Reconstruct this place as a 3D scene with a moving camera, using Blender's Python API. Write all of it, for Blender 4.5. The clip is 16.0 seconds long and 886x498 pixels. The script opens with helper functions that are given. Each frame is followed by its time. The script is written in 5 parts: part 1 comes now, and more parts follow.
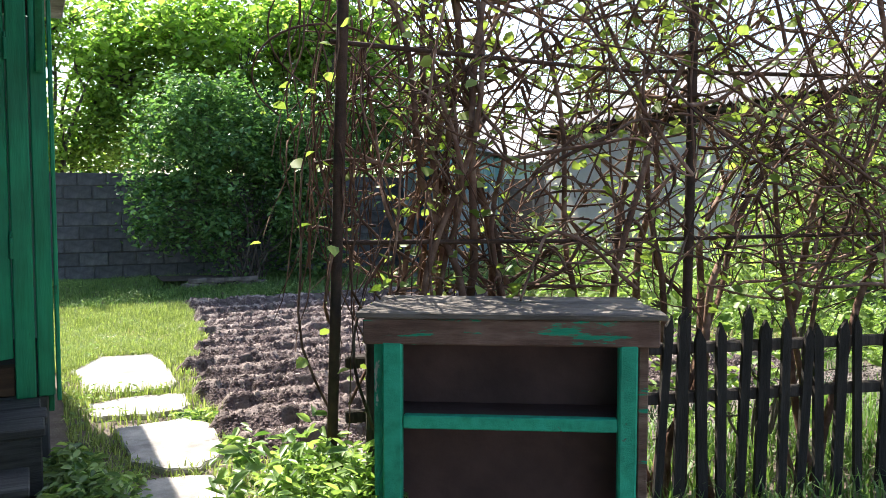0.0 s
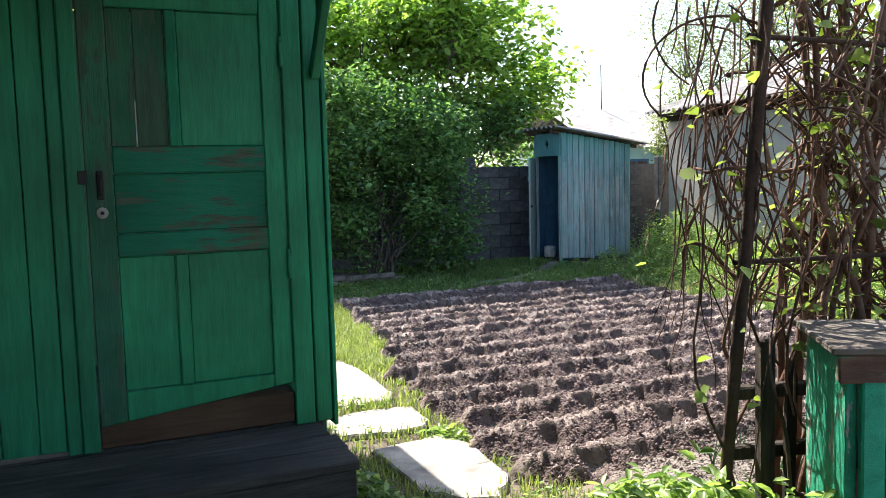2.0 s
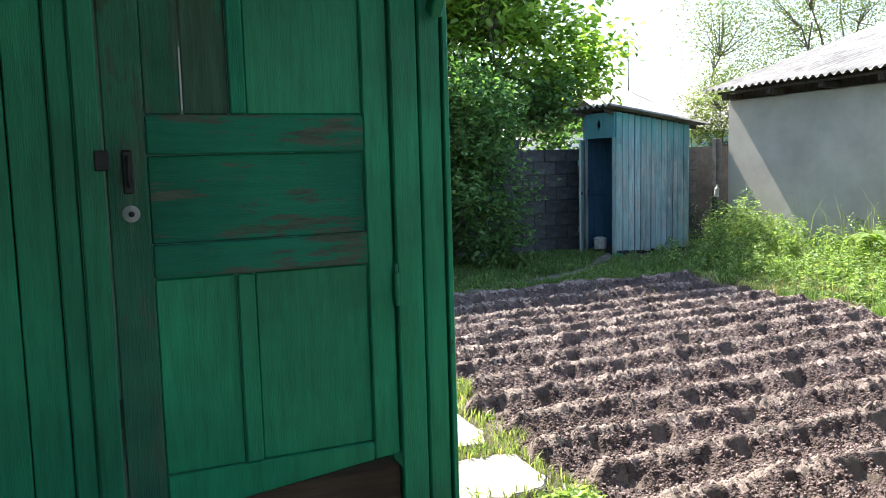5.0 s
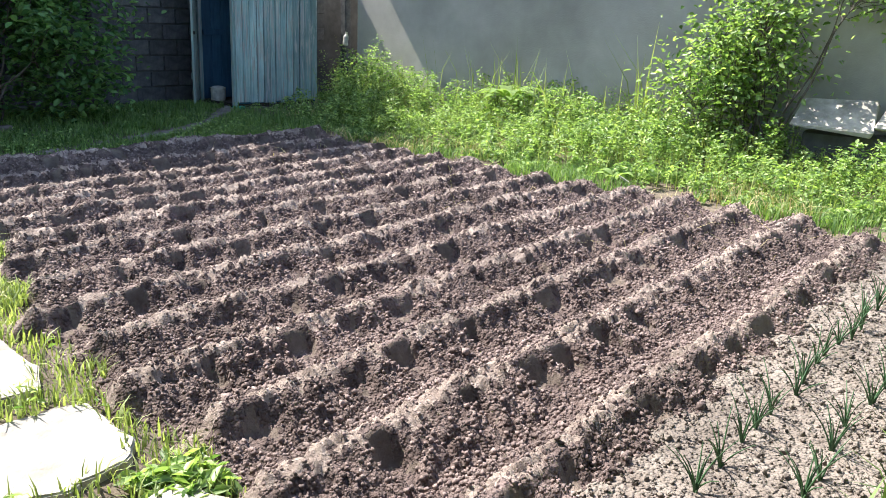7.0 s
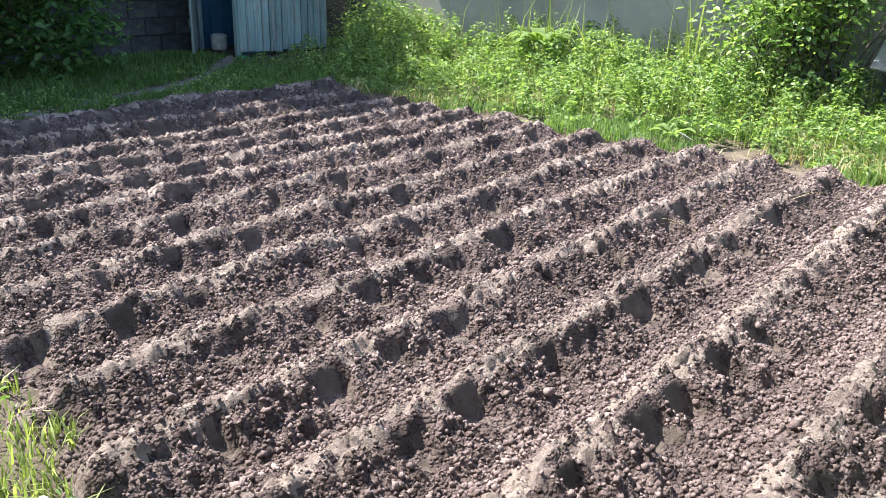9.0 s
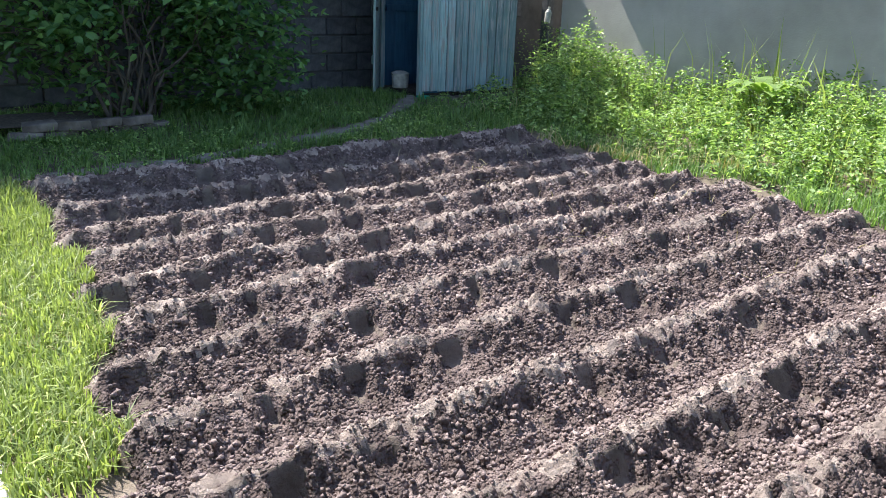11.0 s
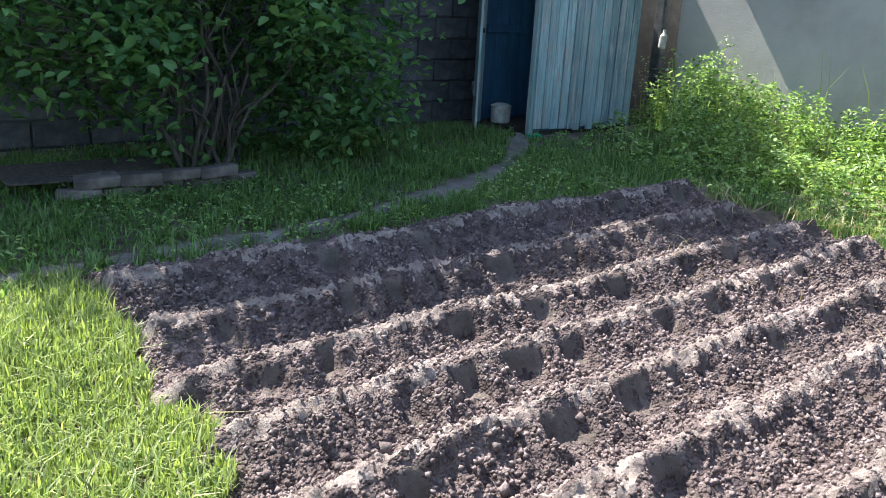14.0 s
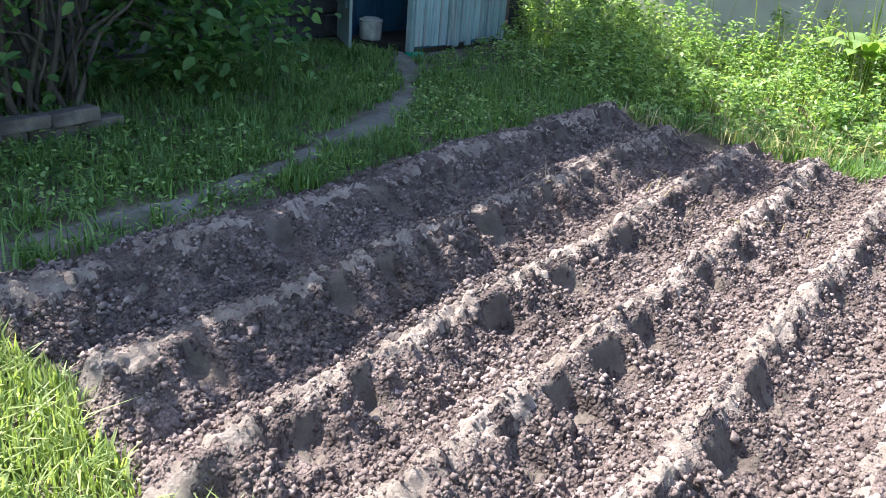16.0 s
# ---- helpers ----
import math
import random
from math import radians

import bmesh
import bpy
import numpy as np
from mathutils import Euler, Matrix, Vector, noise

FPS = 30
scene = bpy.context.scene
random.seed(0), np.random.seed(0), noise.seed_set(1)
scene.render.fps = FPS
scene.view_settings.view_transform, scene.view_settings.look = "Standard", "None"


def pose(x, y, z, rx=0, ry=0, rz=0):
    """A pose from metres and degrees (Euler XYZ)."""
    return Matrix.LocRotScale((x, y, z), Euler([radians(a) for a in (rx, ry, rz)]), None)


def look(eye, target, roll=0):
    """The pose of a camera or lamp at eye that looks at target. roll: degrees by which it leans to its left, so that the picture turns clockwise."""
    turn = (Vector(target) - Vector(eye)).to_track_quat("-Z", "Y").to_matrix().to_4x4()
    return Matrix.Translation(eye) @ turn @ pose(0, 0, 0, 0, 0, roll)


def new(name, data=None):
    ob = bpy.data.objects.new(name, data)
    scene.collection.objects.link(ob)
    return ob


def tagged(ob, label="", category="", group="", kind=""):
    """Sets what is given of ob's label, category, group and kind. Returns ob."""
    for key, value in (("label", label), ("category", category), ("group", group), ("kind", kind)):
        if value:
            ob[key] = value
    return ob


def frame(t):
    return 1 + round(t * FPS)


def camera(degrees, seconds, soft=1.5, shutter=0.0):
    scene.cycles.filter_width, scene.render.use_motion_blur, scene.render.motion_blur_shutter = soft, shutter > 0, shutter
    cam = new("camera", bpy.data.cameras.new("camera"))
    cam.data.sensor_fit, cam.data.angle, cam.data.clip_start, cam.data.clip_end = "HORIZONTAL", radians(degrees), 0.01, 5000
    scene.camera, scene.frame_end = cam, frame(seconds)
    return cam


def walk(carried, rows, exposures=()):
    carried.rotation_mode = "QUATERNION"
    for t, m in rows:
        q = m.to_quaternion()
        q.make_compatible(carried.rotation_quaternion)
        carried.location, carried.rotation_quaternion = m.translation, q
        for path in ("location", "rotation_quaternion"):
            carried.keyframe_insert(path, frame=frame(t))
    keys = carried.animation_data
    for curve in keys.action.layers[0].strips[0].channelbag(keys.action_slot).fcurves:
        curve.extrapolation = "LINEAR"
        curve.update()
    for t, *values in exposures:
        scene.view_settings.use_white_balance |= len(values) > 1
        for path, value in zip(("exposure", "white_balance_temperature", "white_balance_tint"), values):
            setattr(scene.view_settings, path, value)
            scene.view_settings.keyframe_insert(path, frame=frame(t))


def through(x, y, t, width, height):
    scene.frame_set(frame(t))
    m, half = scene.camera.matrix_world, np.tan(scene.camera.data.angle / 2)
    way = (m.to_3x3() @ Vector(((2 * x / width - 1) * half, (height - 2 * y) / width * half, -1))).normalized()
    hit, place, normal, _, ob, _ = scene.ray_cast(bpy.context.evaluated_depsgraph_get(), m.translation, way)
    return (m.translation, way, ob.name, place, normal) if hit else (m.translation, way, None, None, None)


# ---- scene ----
cam = camera(57.7, 16.0, soft=0.5)
TURN = pose(0, 0, 0, 0, 0, -45)
PATH = [
    (0, (0.025, 0.428, 1.383), (-0.58, 2.33, 1.261), 0.0),
    (0.5, (-0.254, 0.35, 1.434), (-0.89, 2.241, 1.299), -0.1),
    (1, (-0.598, 0.37, 1.445), (-1.305, 2.235, 1.305), -1.3),
    (1.5, (-0.924, 0.36, 1.473), (-1.667, 2.21, 1.322), -0.9),
    (2, (-1.246, 0.33, 1.515), (-1.972, 2.187, 1.354), -1.7),
    (2.5, (-1.506, 0.371, 1.532), (-2.249, 2.219, 1.35), -1.5),
    (3, (-1.747, 0.486, 1.544), (-2.575, 2.3, 1.388), -2.9),
    (3.2, (-1.829, 0.528, 1.553), (-2.698, 2.322, 1.389), -2.2),
    (5.3, (-2.295, 1.454, 1.531), (-2.941, 3.334, 1.313), -1.3),
    (5.5, (-2.33, 1.608, 1.517), (-2.858, 3.519, 1.257), -0.3),
    (6, (-2.356, 1.953, 1.46), (-2.568, 3.916, 1.14), 0.2),
    (6.5, (-2.388, 2.302, 1.401), (-2.365, 4.256, 0.976), 0.6),
    (7, (-2.436, 2.568, 1.355), (-2.262, 4.484, 0.81), 2.1),
    (7.5, (-2.483, 2.796, 1.338), (-2.176, 4.664, 0.692), 2.8),
    (8, (-2.495, 3.032, 1.322), (-2.117, 4.863, 0.612), 3.2),
    (8.5, (-2.523, 3.246, 1.341), (-2.224, 5.098, 0.647), 2.0),
    (9, (-2.573, 3.449, 1.325), (-2.42, 5.324, 0.645), 1.1),
    (9.5, (-2.655, 3.652, 1.339), (-2.617, 5.537, 0.67), 1.1),
    (10, (-2.723, 3.871, 1.347), (-2.75, 5.758, 0.684), 1.5),
    (10.2, (-2.744, 3.987, 1.347), (-2.831, 5.879, 0.705), 1.7),
    (12.3, (-3.448, 5.027, 1.345), (-3.713, 6.917, 0.747), 1.9),
    (12.5, (-3.536, 5.12, 1.333), (-3.808, 7.012, 0.746), 2.0),
    (13, (-3.755, 5.331, 1.361), (-3.987, 7.223, 0.754), 2.6),
    (13.5, (-3.958, 5.552, 1.338), (-4.178, 7.452, 0.753), 2.6),
    (14, (-4.158, 5.795, 1.344), (-4.368, 7.695, 0.754), 2.7),
    (14.5, (-4.391, 6.001, 1.326), (-4.543, 7.898, 0.711), 3.5),
    (15, (-4.6, 6.185, 1.306), (-4.628, 8.078, 0.661), 5.3),
    (15.5, (-4.8, 6.436, 1.248), (-4.673, 8.308, 0.556), 3.1),
    (16, (-5.028, 6.633, 1.235), (-4.704, 8.454, 0.475), 4.2),
]
walk(cam, [(t, TURN @ look(eye, target, roll)) for t, eye, target, roll in PATH],
     [(0, 1.5, 6500, 12), (2, 1.5, 6600, 12), (3.2, 1.5, 6600, 10), (5.5, 1.7, 6550, 9), (6, 1.6, 6500, 9), (7, 1.5, 6450, 10), (9, 1.47, 6300, 10), (10.2, 1.42, 6250, 10), (12.5, 1.5, 6150, 10), (15, 1.72, 6150, 8), (16, 1.8, 6150, 8)])

# ---- light ----
SUN = Vector((-0.10, 0.76, 1.0)).normalized()
world = bpy.data.worlds.new("world")
scene.world = world
world.use_nodes = True
sky = world.node_tree.nodes.new("ShaderNodeTexSky")
sky.sky_type, sky.sun_disc = "NISHITA", False
sky.sun_elevation, sky.sun_rotation = math.asin(SUN.z), math.atan2(SUN.x, SUN.y)
sky.air_density, sky.dust_density = 1.0, 1.5
back = world.node_tree.nodes["Background"]
back.inputs[1].default_value = 0.132
world.node_tree.links.new(sky.outputs[0], back.inputs[0])
sun = new("sun", bpy.data.lights.new("sun", "SUN"))
sun.data.energy, sun.data.angle, sun.data.color = 5.0, radians(0.5), (1.0, 0.95, 0.86)
sun.matrix_world = look(SUN * 30, (0, 0, 0))

# ---- materials ----
def node(nt, kind, **sets):
    n = nt.nodes.new(kind)
    for key, value in sets.items():
        n.inputs[key.replace("_", " ")].default_value = value
    return n


def ramp(nt, source, stops):
    r = nt.nodes.new("ShaderNodeValToRGB")
    while len(r.color_ramp.elements) < len(stops):
        r.color_ramp.elements.new(0.5)
    for e, (at, c) in zip(r.color_ramp.elements, stops):
        e.position, e.color = at, (*c, 1)
    nt.links.new(source, r.inputs[0])
    return r.outputs[0]


def blend(nt, mode, factor, a, b):
    m = nt.nodes.new("ShaderNodeMix")
    m.data_type, m.blend_type = "RGBA", mode
    for value, socket in ((factor, m.inputs[0]), (a, m.inputs[6]), (b, m.inputs[7])):
        if hasattr(value, "is_linked"):
            nt.links.new(value, socket)
        elif isinstance(value, float):
            socket.default_value = value
        else:
            socket.default_value = (*value, 1)
    return m.outputs[2]


def surface(name, stops, scale=6.0, stretch=(1, 1, 1), rough=0.85, bump=0.3, fine=60.0, stain=0.35, stain_scale=1.2,
            vary=0.0, metal=0.0, wear=None, wear_at=0.6, wear_scale=3.0, wear_stretch=(1, 1, 1), island=False, gloss=0.3, depth=0.01, pebble=0.0):
    """Grain from a stretched noise, stains at a larger scale, optional worn patches of a second colour, and bump."""
    m = bpy.data.materials.new(name)
    m.use_nodes = True
    nt = m.node_tree
    p = nt.nodes["Principled BSDF"]
    co = nt.nodes.new("ShaderNodeTexCoord").outputs["Object"]
    mp = node(nt, "ShaderNodeMapping", Scale=stretch)
    nt.links.new(co, mp.inputs[0])
    grain = node(nt, "ShaderNodeTexNoise", Scale=scale, Detail=7.0, Roughness=0.62)
    nt.links.new(mp.outputs[0], grain.inputs[0])
    col = ramp(nt, grain.outputs[0], [(0.3 + 0.4 * i / max(1, len(stops) - 1), c) for i, c in enumerate(stops)])
    if stain:
        big = node(nt, "ShaderNodeTexNoise", Scale=stain_scale, Detail=4.0, Roughness=0.6)
        nt.links.new(co, big.inputs[0])
        shade = ramp(nt, big.outputs[0], [(0.35, (1 - stain,) * 3), (0.65, (1 + stain * 0.4,) * 3)])
        col = blend(nt, "MULTIPLY", 1.0, col, shade)
    if vary:
        src = nt.nodes.new("ShaderNodeNewGeometry").outputs["Random Per Island"] if island else nt.nodes.new("ShaderNodeObjectInfo").outputs["Random"]
        shade = ramp(nt, src, [(0.0, (1 - vary,) * 3), (1.0, (1 + vary * 0.6,) * 3)])
        col = blend(nt, "MULTIPLY", 1.0, col, shade)
    height = grain.outputs[0]
    if wear:
        mw = node(nt, "ShaderNodeMapping", Scale=wear_stretch)
        nt.links.new(co, mw.inputs[0])
        w = node(nt, "ShaderNodeTexNoise", Scale=wear_scale, Detail=9.0, Roughness=0.7)
        nt.links.new(mw.outputs[0], w.inputs[0])
        mask = ramp(nt, w.outputs[0], [(wear_at, (0, 0, 0)), (wear_at + 0.03, (1, 1, 1))])
        under = ramp(nt, grain.outputs[0], [(0.3, tuple(x * 0.55 for x in wear)), (0.7, wear)])
        col = blend(nt, "MIX", mask, col, under)
    nt.links.new(col, p.inputs["Base Color"])
    p.inputs["Roughness"].default_value = rough
    p.inputs["Metallic"].default_value = metal
    p.inputs["Specular IOR Level"].default_value = gloss
    f = node(nt, "ShaderNodeTexNoise", Scale=fine, Detail=6.0, Roughness=0.65)
    nt.links.new(mp.outputs[0], f.inputs[0])
    b = node(nt, "ShaderNodeBump", Strength=bump, Distance=depth)
    nt.links.new(f.outputs[0], b.inputs["Height"])
    b2 = node(nt, "ShaderNodeBump", Strength=bump * 0.7, Distance=depth)
    nt.links.new(height, b2.inputs["Height"])
    nt.links.new(b.outputs[0], b2.inputs["Normal"])
    last = b2
    for size, lift in ((pebble, 0.02), (pebble * 2.1, 0.011)) if pebble else ():
        v = node(nt, "ShaderNodeTexVoronoi", Scale=size)
        nt.links.new(co, v.inputs[0])
        vb = node(nt, "ShaderNodeBump", Strength=0.9, Distance=lift)
        vb.invert = True
        nt.links.new(v.outputs["Distance"], vb.inputs["Height"])
        nt.links.new(last.outputs[0], vb.inputs["Normal"])
        last = vb
    nt.links.new(last.outputs[0], p.inputs["Normal"])
    return m


def foliage(name, dark, light, through=0.4, rough=0.5):
    """Leaf: a glossy front and light let through, each leaf with a green of its own."""
    m = bpy.data.materials.new(name)
    m.use_nodes = True
    nt = m.node_tree
    p = nt.nodes["Principled BSDF"]
    r = nt.nodes.new("ShaderNodeNewGeometry").outputs["Random Per Island"]
    col = ramp(nt, r, [(0.0, dark), (0.75, light), (1.0, tuple(min(1, c * 1.35) for c in light))])
    nt.links.new(col, p.inputs["Base Color"])
    p.inputs["Roughness"].default_value = rough
    p.inputs["Specular IOR Level"].default_value = 0.35
    t = nt.nodes.new("ShaderNodeBsdfTranslucent")
    warm = blend(nt, "MULTIPLY", 1.0, col, (1.25, 1.35, 0.62))
    nt.links.new(warm, t.inputs[0])
    mix = nt.nodes.new("ShaderNodeMixShader")
    mix.inputs[0].default_value = through
    nt.links.new(p.outputs[0], mix.inputs[1])
    nt.links.new(t.outputs[0], mix.inputs[2])
    nt.links.new(mix.outputs[0], nt.nodes["Material Output"].inputs[0])
    return m


# moist soil under dry clods, darkened further to paint shade into their gaps
SOIL = surface("tilled_soil", [(0.08, 0.057, 0.053), (0.155, 0.114, 0.106), (0.27, 0.205, 0.19)], 11, rough=0.95, bump=0.8, fine=70, stain=0.3, stain_scale=0.9, depth=0.014, pebble=44.0)
CLOD = surface("dry_clod", [(0.15, 0.109, 0.102), (0.25, 0.19, 0.178), (0.375, 0.296, 0.276)], 14, rough=0.95, bump=0.8, fine=70, vary=0.3, island=True)
# dry crest crust, made paler still to paint in the sunlit crest lines
CRUST = surface("sunlit_dry_crust", [(0.24, 0.186, 0.163), (0.375, 0.3, 0.263), (0.51, 0.42, 0.37)], 16, rough=0.95, bump=1.0, fine=110, stain=0.25, stain_scale=1.5, depth=0.02)
# smooth hoe cuts, colour darkened for the shade on their sun-averted faces
CUTSOIL = surface("shaded_hoe_cut_soil", [(0.115, 0.088, 0.074), (0.165, 0.13, 0.11), (0.22, 0.175, 0.15)], 11, rough=0.95, bump=0.8, fine=50, stain=0.3, stain_scale=3.0, depth=0.016)
EARTH = surface("garden_earth", [(0.1, 0.08, 0.06), (0.17, 0.135, 0.105), (0.23, 0.19, 0.15)], 6, rough=0.95, bump=0.8, fine=40, stain=0.35, depth=0.02)
SAND = surface("sandy_earth", [(0.15, 0.122, 0.105), (0.22, 0.185, 0.162), (0.29, 0.25, 0.222)], 8, rough=0.95, bump=0.7, fine=60, stain=0.25, pebble=34.0)
TRODDEN = surface("trodden_path", [(0.13, 0.115, 0.1), (0.2, 0.175, 0.155), (0.26, 0.235, 0.21)], 9, rough=0.95, bump=0.8, fine=50, stain=0.3, stain_scale=4, depth=0.02)
SLAB = surface("concrete_slab", [(0.3, 0.275, 0.245), (0.42, 0.39, 0.355), (0.5, 0.47, 0.43)], 7, rough=0.9, bump=0.7, fine=55, stain=0.4, stain_scale=4)
GREEN = surface("green_paint", [(0.004, 0.165, 0.075), (0.006, 0.215, 0.1), (0.01, 0.255, 0.122)], 5, (9, 9, 0.8), 0.5, 0.35, 30, 0.3, 1.5, vary=0.12, gloss=0.4)
# brighter copy of GREEN for the better lit right side, with some real wear
GREEN_LIT = surface("lit_green_paint", [(0.005, 0.205, 0.09), (0.007, 0.27, 0.124), (0.012, 0.32, 0.15)], 5, (9, 9, 0.8), 0.48, 0.35, 30, 0.35, 1.7, vary=0.12, gloss=0.4,
                     wear=(0.03, 0.13, 0.075), wear_at=0.66, wear_scale=5, wear_stretch=(3, 3, 0.8))
GREEN_BARE = surface("bare_weathered_green", [(0.03, 0.16, 0.09), (0.045, 0.2, 0.115)], 5, (9, 9, 0.7), 0.75, 0.6, 30, 0.4, 1.5, vary=0.1,
                     wear=(0.075, 0.165, 0.105), wear_at=0.5, wear_scale=2.4, wear_stretch=(3, 2, 0.7))
GREEN_WORN = surface("worn_green_paint", [(0.006, 0.16, 0.08), (0.009, 0.22, 0.112), (0.015, 0.265, 0.145)], 5, (9, 9, 0.8), 0.6, 0.5, 30, 0.35, 1.5, vary=0.1,
                     wear=(0.05, 0.15, 0.095), wear_at=0.52, wear_scale=2.2, wear_stretch=(2.2, 2, 0.9))
GREEN_RAIL = surface("weathered_green_rail", [(0.009, 0.17, 0.095), (0.015, 0.215, 0.12)], 5, (0.9, 9, 9), 0.65, 0.6, 30, 0.35, 1.5,
                     wear=(0.12, 0.15, 0.105), wear_at=0.54, wear_scale=3.5, wear_stretch=(0.8, 2, 5))
MINT = surface("mint_paint", [(0.01, 0.27, 0.15), (0.02, 0.36, 0.21), (0.03, 0.42, 0.25)], 6, (4, 4, 4), 0.55, 0.4, 40, 0.25, 4, wear=(0.12, 0.085, 0.06), wear_at=0.62, wear_scale=9, wear_stretch=(1, 1, 1))
MINT_FLAKE = surface("flaking_mint_paint", [(0.015, 0.22, 0.13), (0.02, 0.32, 0.19), (0.03, 0.38, 0.23)], 6, (4, 4, 4), 0.6, 0.5, 40, 0.3, 4, wear=(0.5, 0.5, 0.45), wear_at=0.56, wear_scale=6, wear_stretch=(2, 2, 0.7))
MINT_WORN = surface("scraped_mint_paint", [(0.1, 0.055, 0.04), (0.17, 0.1, 0.072), (0.24, 0.155, 0.115)], 6, (1, 6, 6), 0.8, 0.6, 40, 0.3, 4, wear=(0.02, 0.36, 0.2), wear_at=0.56, wear_scale=4.5, wear_stretch=(0.8, 1, 5))
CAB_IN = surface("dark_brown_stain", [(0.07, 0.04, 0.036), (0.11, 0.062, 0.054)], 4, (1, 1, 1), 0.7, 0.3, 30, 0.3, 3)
TURQ = surface("faded_turquoise_paint", [(0.2, 0.34, 0.35), (0.33, 0.46, 0.47), (0.45, 0.56, 0.57)], 4, (10, 10, 0.7), 0.8, 0.5, 30, 0.3, 1.2, vary=0.32,
               wear=(0.46, 0.47, 0.46), wear_at=0.52, wear_scale=3, wear_stretch=(8, 8, 0.8))


def weathered_from_below(m, fresh, z0, z1):
    """Paint that kept its colour under the eaves and bleached off in streaks lower down."""
    nt = m.node_tree
    p = nt.nodes["Principled BSDF"]
    old = p.inputs["Base Color"].links[0].from_socket
    co = nt.nodes.new("ShaderNodeTexCoord").outputs["Object"]
    xyz = nt.nodes.new("ShaderNodeSeparateXYZ")
    nt.links.new(co, xyz.inputs[0])
    mp = node(nt, "ShaderNodeMapping", Scale=(14, 14, 0.9))
    nt.links.new(co, mp.inputs[0])
    streak = node(nt, "ShaderNodeTexNoise", Scale=1.5, Detail=6.0, Roughness=0.65)
    nt.links.new(mp.outputs[0], streak.inputs[0])
    mul = nt.nodes.new("ShaderNodeMath")
    mul.operation = "MULTIPLY_ADD"
    mul.inputs[1].default_value = 1.9
    nt.links.new(streak.outputs[0], mul.inputs[0])
    nt.links.new(xyz.outputs[2], mul.inputs[2])
    mask = nt.nodes.new("ShaderNodeMapRange")
    mask.inputs[1].default_value, mask.inputs[2].default_value = z0 + 0.95, z1 + 0.95
    nt.links.new(mul.outputs[0], mask.inputs[0])
    nt.links.new(blend(nt, "MIX", mask.outputs[0], old, fresh), p.inputs["Base Color"])
    return m


weathered_from_below(TURQ, (0.1, 0.36, 0.38), 1.3, 2.25)
TURQ_TOP = surface("turquoise_paint", [(0.08, 0.29, 0.32), (0.15, 0.39, 0.41)], 4, (10, 10, 0.7), 0.7, 0.4, 30, 0.25, 1.2, vary=0.15)
BLUE = surface("blue_paint", [(0.035, 0.1, 0.17), (0.06, 0.15, 0.24)], 4, (8, 8, 0.7), 0.7, 0.4, 30, 0.3, 1.5, vary=0.15)
DARKWOOD = surface("weathered_dark_wood", [(0.035, 0.028, 0.023), (0.07, 0.055, 0.045), (0.11, 0.09, 0.075)], 5, (8, 8, 0.8), 0.9, 0.6, 35, 0.3, 2, vary=0.25)
DECK = surface("grey_deck_boards", [(0.042, 0.038, 0.036), (0.078, 0.071, 0.067), (0.112, 0.104, 0.096)], 4, (0.8, 9, 9), 0.85, 0.6, 35, 0.35, 2, vary=0.15)
THRESH = surface("brown_threshold", [(0.07, 0.04, 0.025), (0.13, 0.075, 0.045)], 5, (0.7, 8, 8), 0.8, 0.5, 35, 0.3, 2)
PLASTER = surface("painted_plaster", [(0.3, 0.5, 0.47), (0.37, 0.57, 0.54)], 5, rough=0.9, bump=0.35, fine=70, stain=0.2, wear=(0.7, 0.7, 0.66), wear_at=0.68, wear_scale=5)
WHITE = surface("white_window_paint", [(0.6, 0.61, 0.62), (0.75, 0.75, 0.75)], 5, (6, 6, 0.8), 0.6, 0.4, 30, 0.2, 3, wear=(0.3, 0.27, 0.23), wear_at=0.66, wear_scale=6, wear_stretch=(5, 5, 0.6))
RENDERED = surface("grey_rendered_wall", [(0.36, 0.34, 0.31), (0.43, 0.41, 0.375)], 3, rough=0.93, bump=0.35, fine=60, stain=0.22, stain_scale=0.6)
TOPWOOD = surface("bleached_board", [(0.1, 0.085, 0.072), (0.19, 0.165, 0.14), (0.27, 0.24, 0.21)], 5, (0.8, 8, 8), 0.9, 0.6, 35, 0.35, 3, vary=0.2)
PICKET = surface("blackened_picket", [(0.018, 0.015, 0.012), (0.036, 0.03, 0.025), (0.06, 0.05, 0.042)], 5, (8, 8, 0.8), 0.9, 0.6, 35, 0.3, 2, vary=0.3)
SLATE = surface("asbestos_slate", [(0.32, 0.31, 0.3), (0.44, 0.42, 0.41), (0.52, 0.5, 0.48)], 6, rough=0.9, bump=0.4, fine=50, stain=0.35, stain_scale=1.6, vary=0.12)
OLD_SLATE = surface("mossy_slate", [(0.2, 0.19, 0.17), (0.32, 0.3, 0.28)], 6, rough=0.92, bump=0.5, fine=50, stain=0.4, stain_scale=3, vary=0.15)
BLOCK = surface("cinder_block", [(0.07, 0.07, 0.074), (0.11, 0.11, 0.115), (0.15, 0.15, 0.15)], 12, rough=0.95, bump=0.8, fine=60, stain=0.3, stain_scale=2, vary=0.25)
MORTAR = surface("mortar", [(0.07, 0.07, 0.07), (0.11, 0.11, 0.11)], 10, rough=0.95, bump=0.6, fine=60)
BRICK = surface("old_brick", [(0.1, 0.082, 0.074), (0.17, 0.142, 0.13), (0.25, 0.21, 0.19)], 9, rough=0.92, bump=0.7, fine=50, stain=0.3, stain_scale=6, vary=0.3)
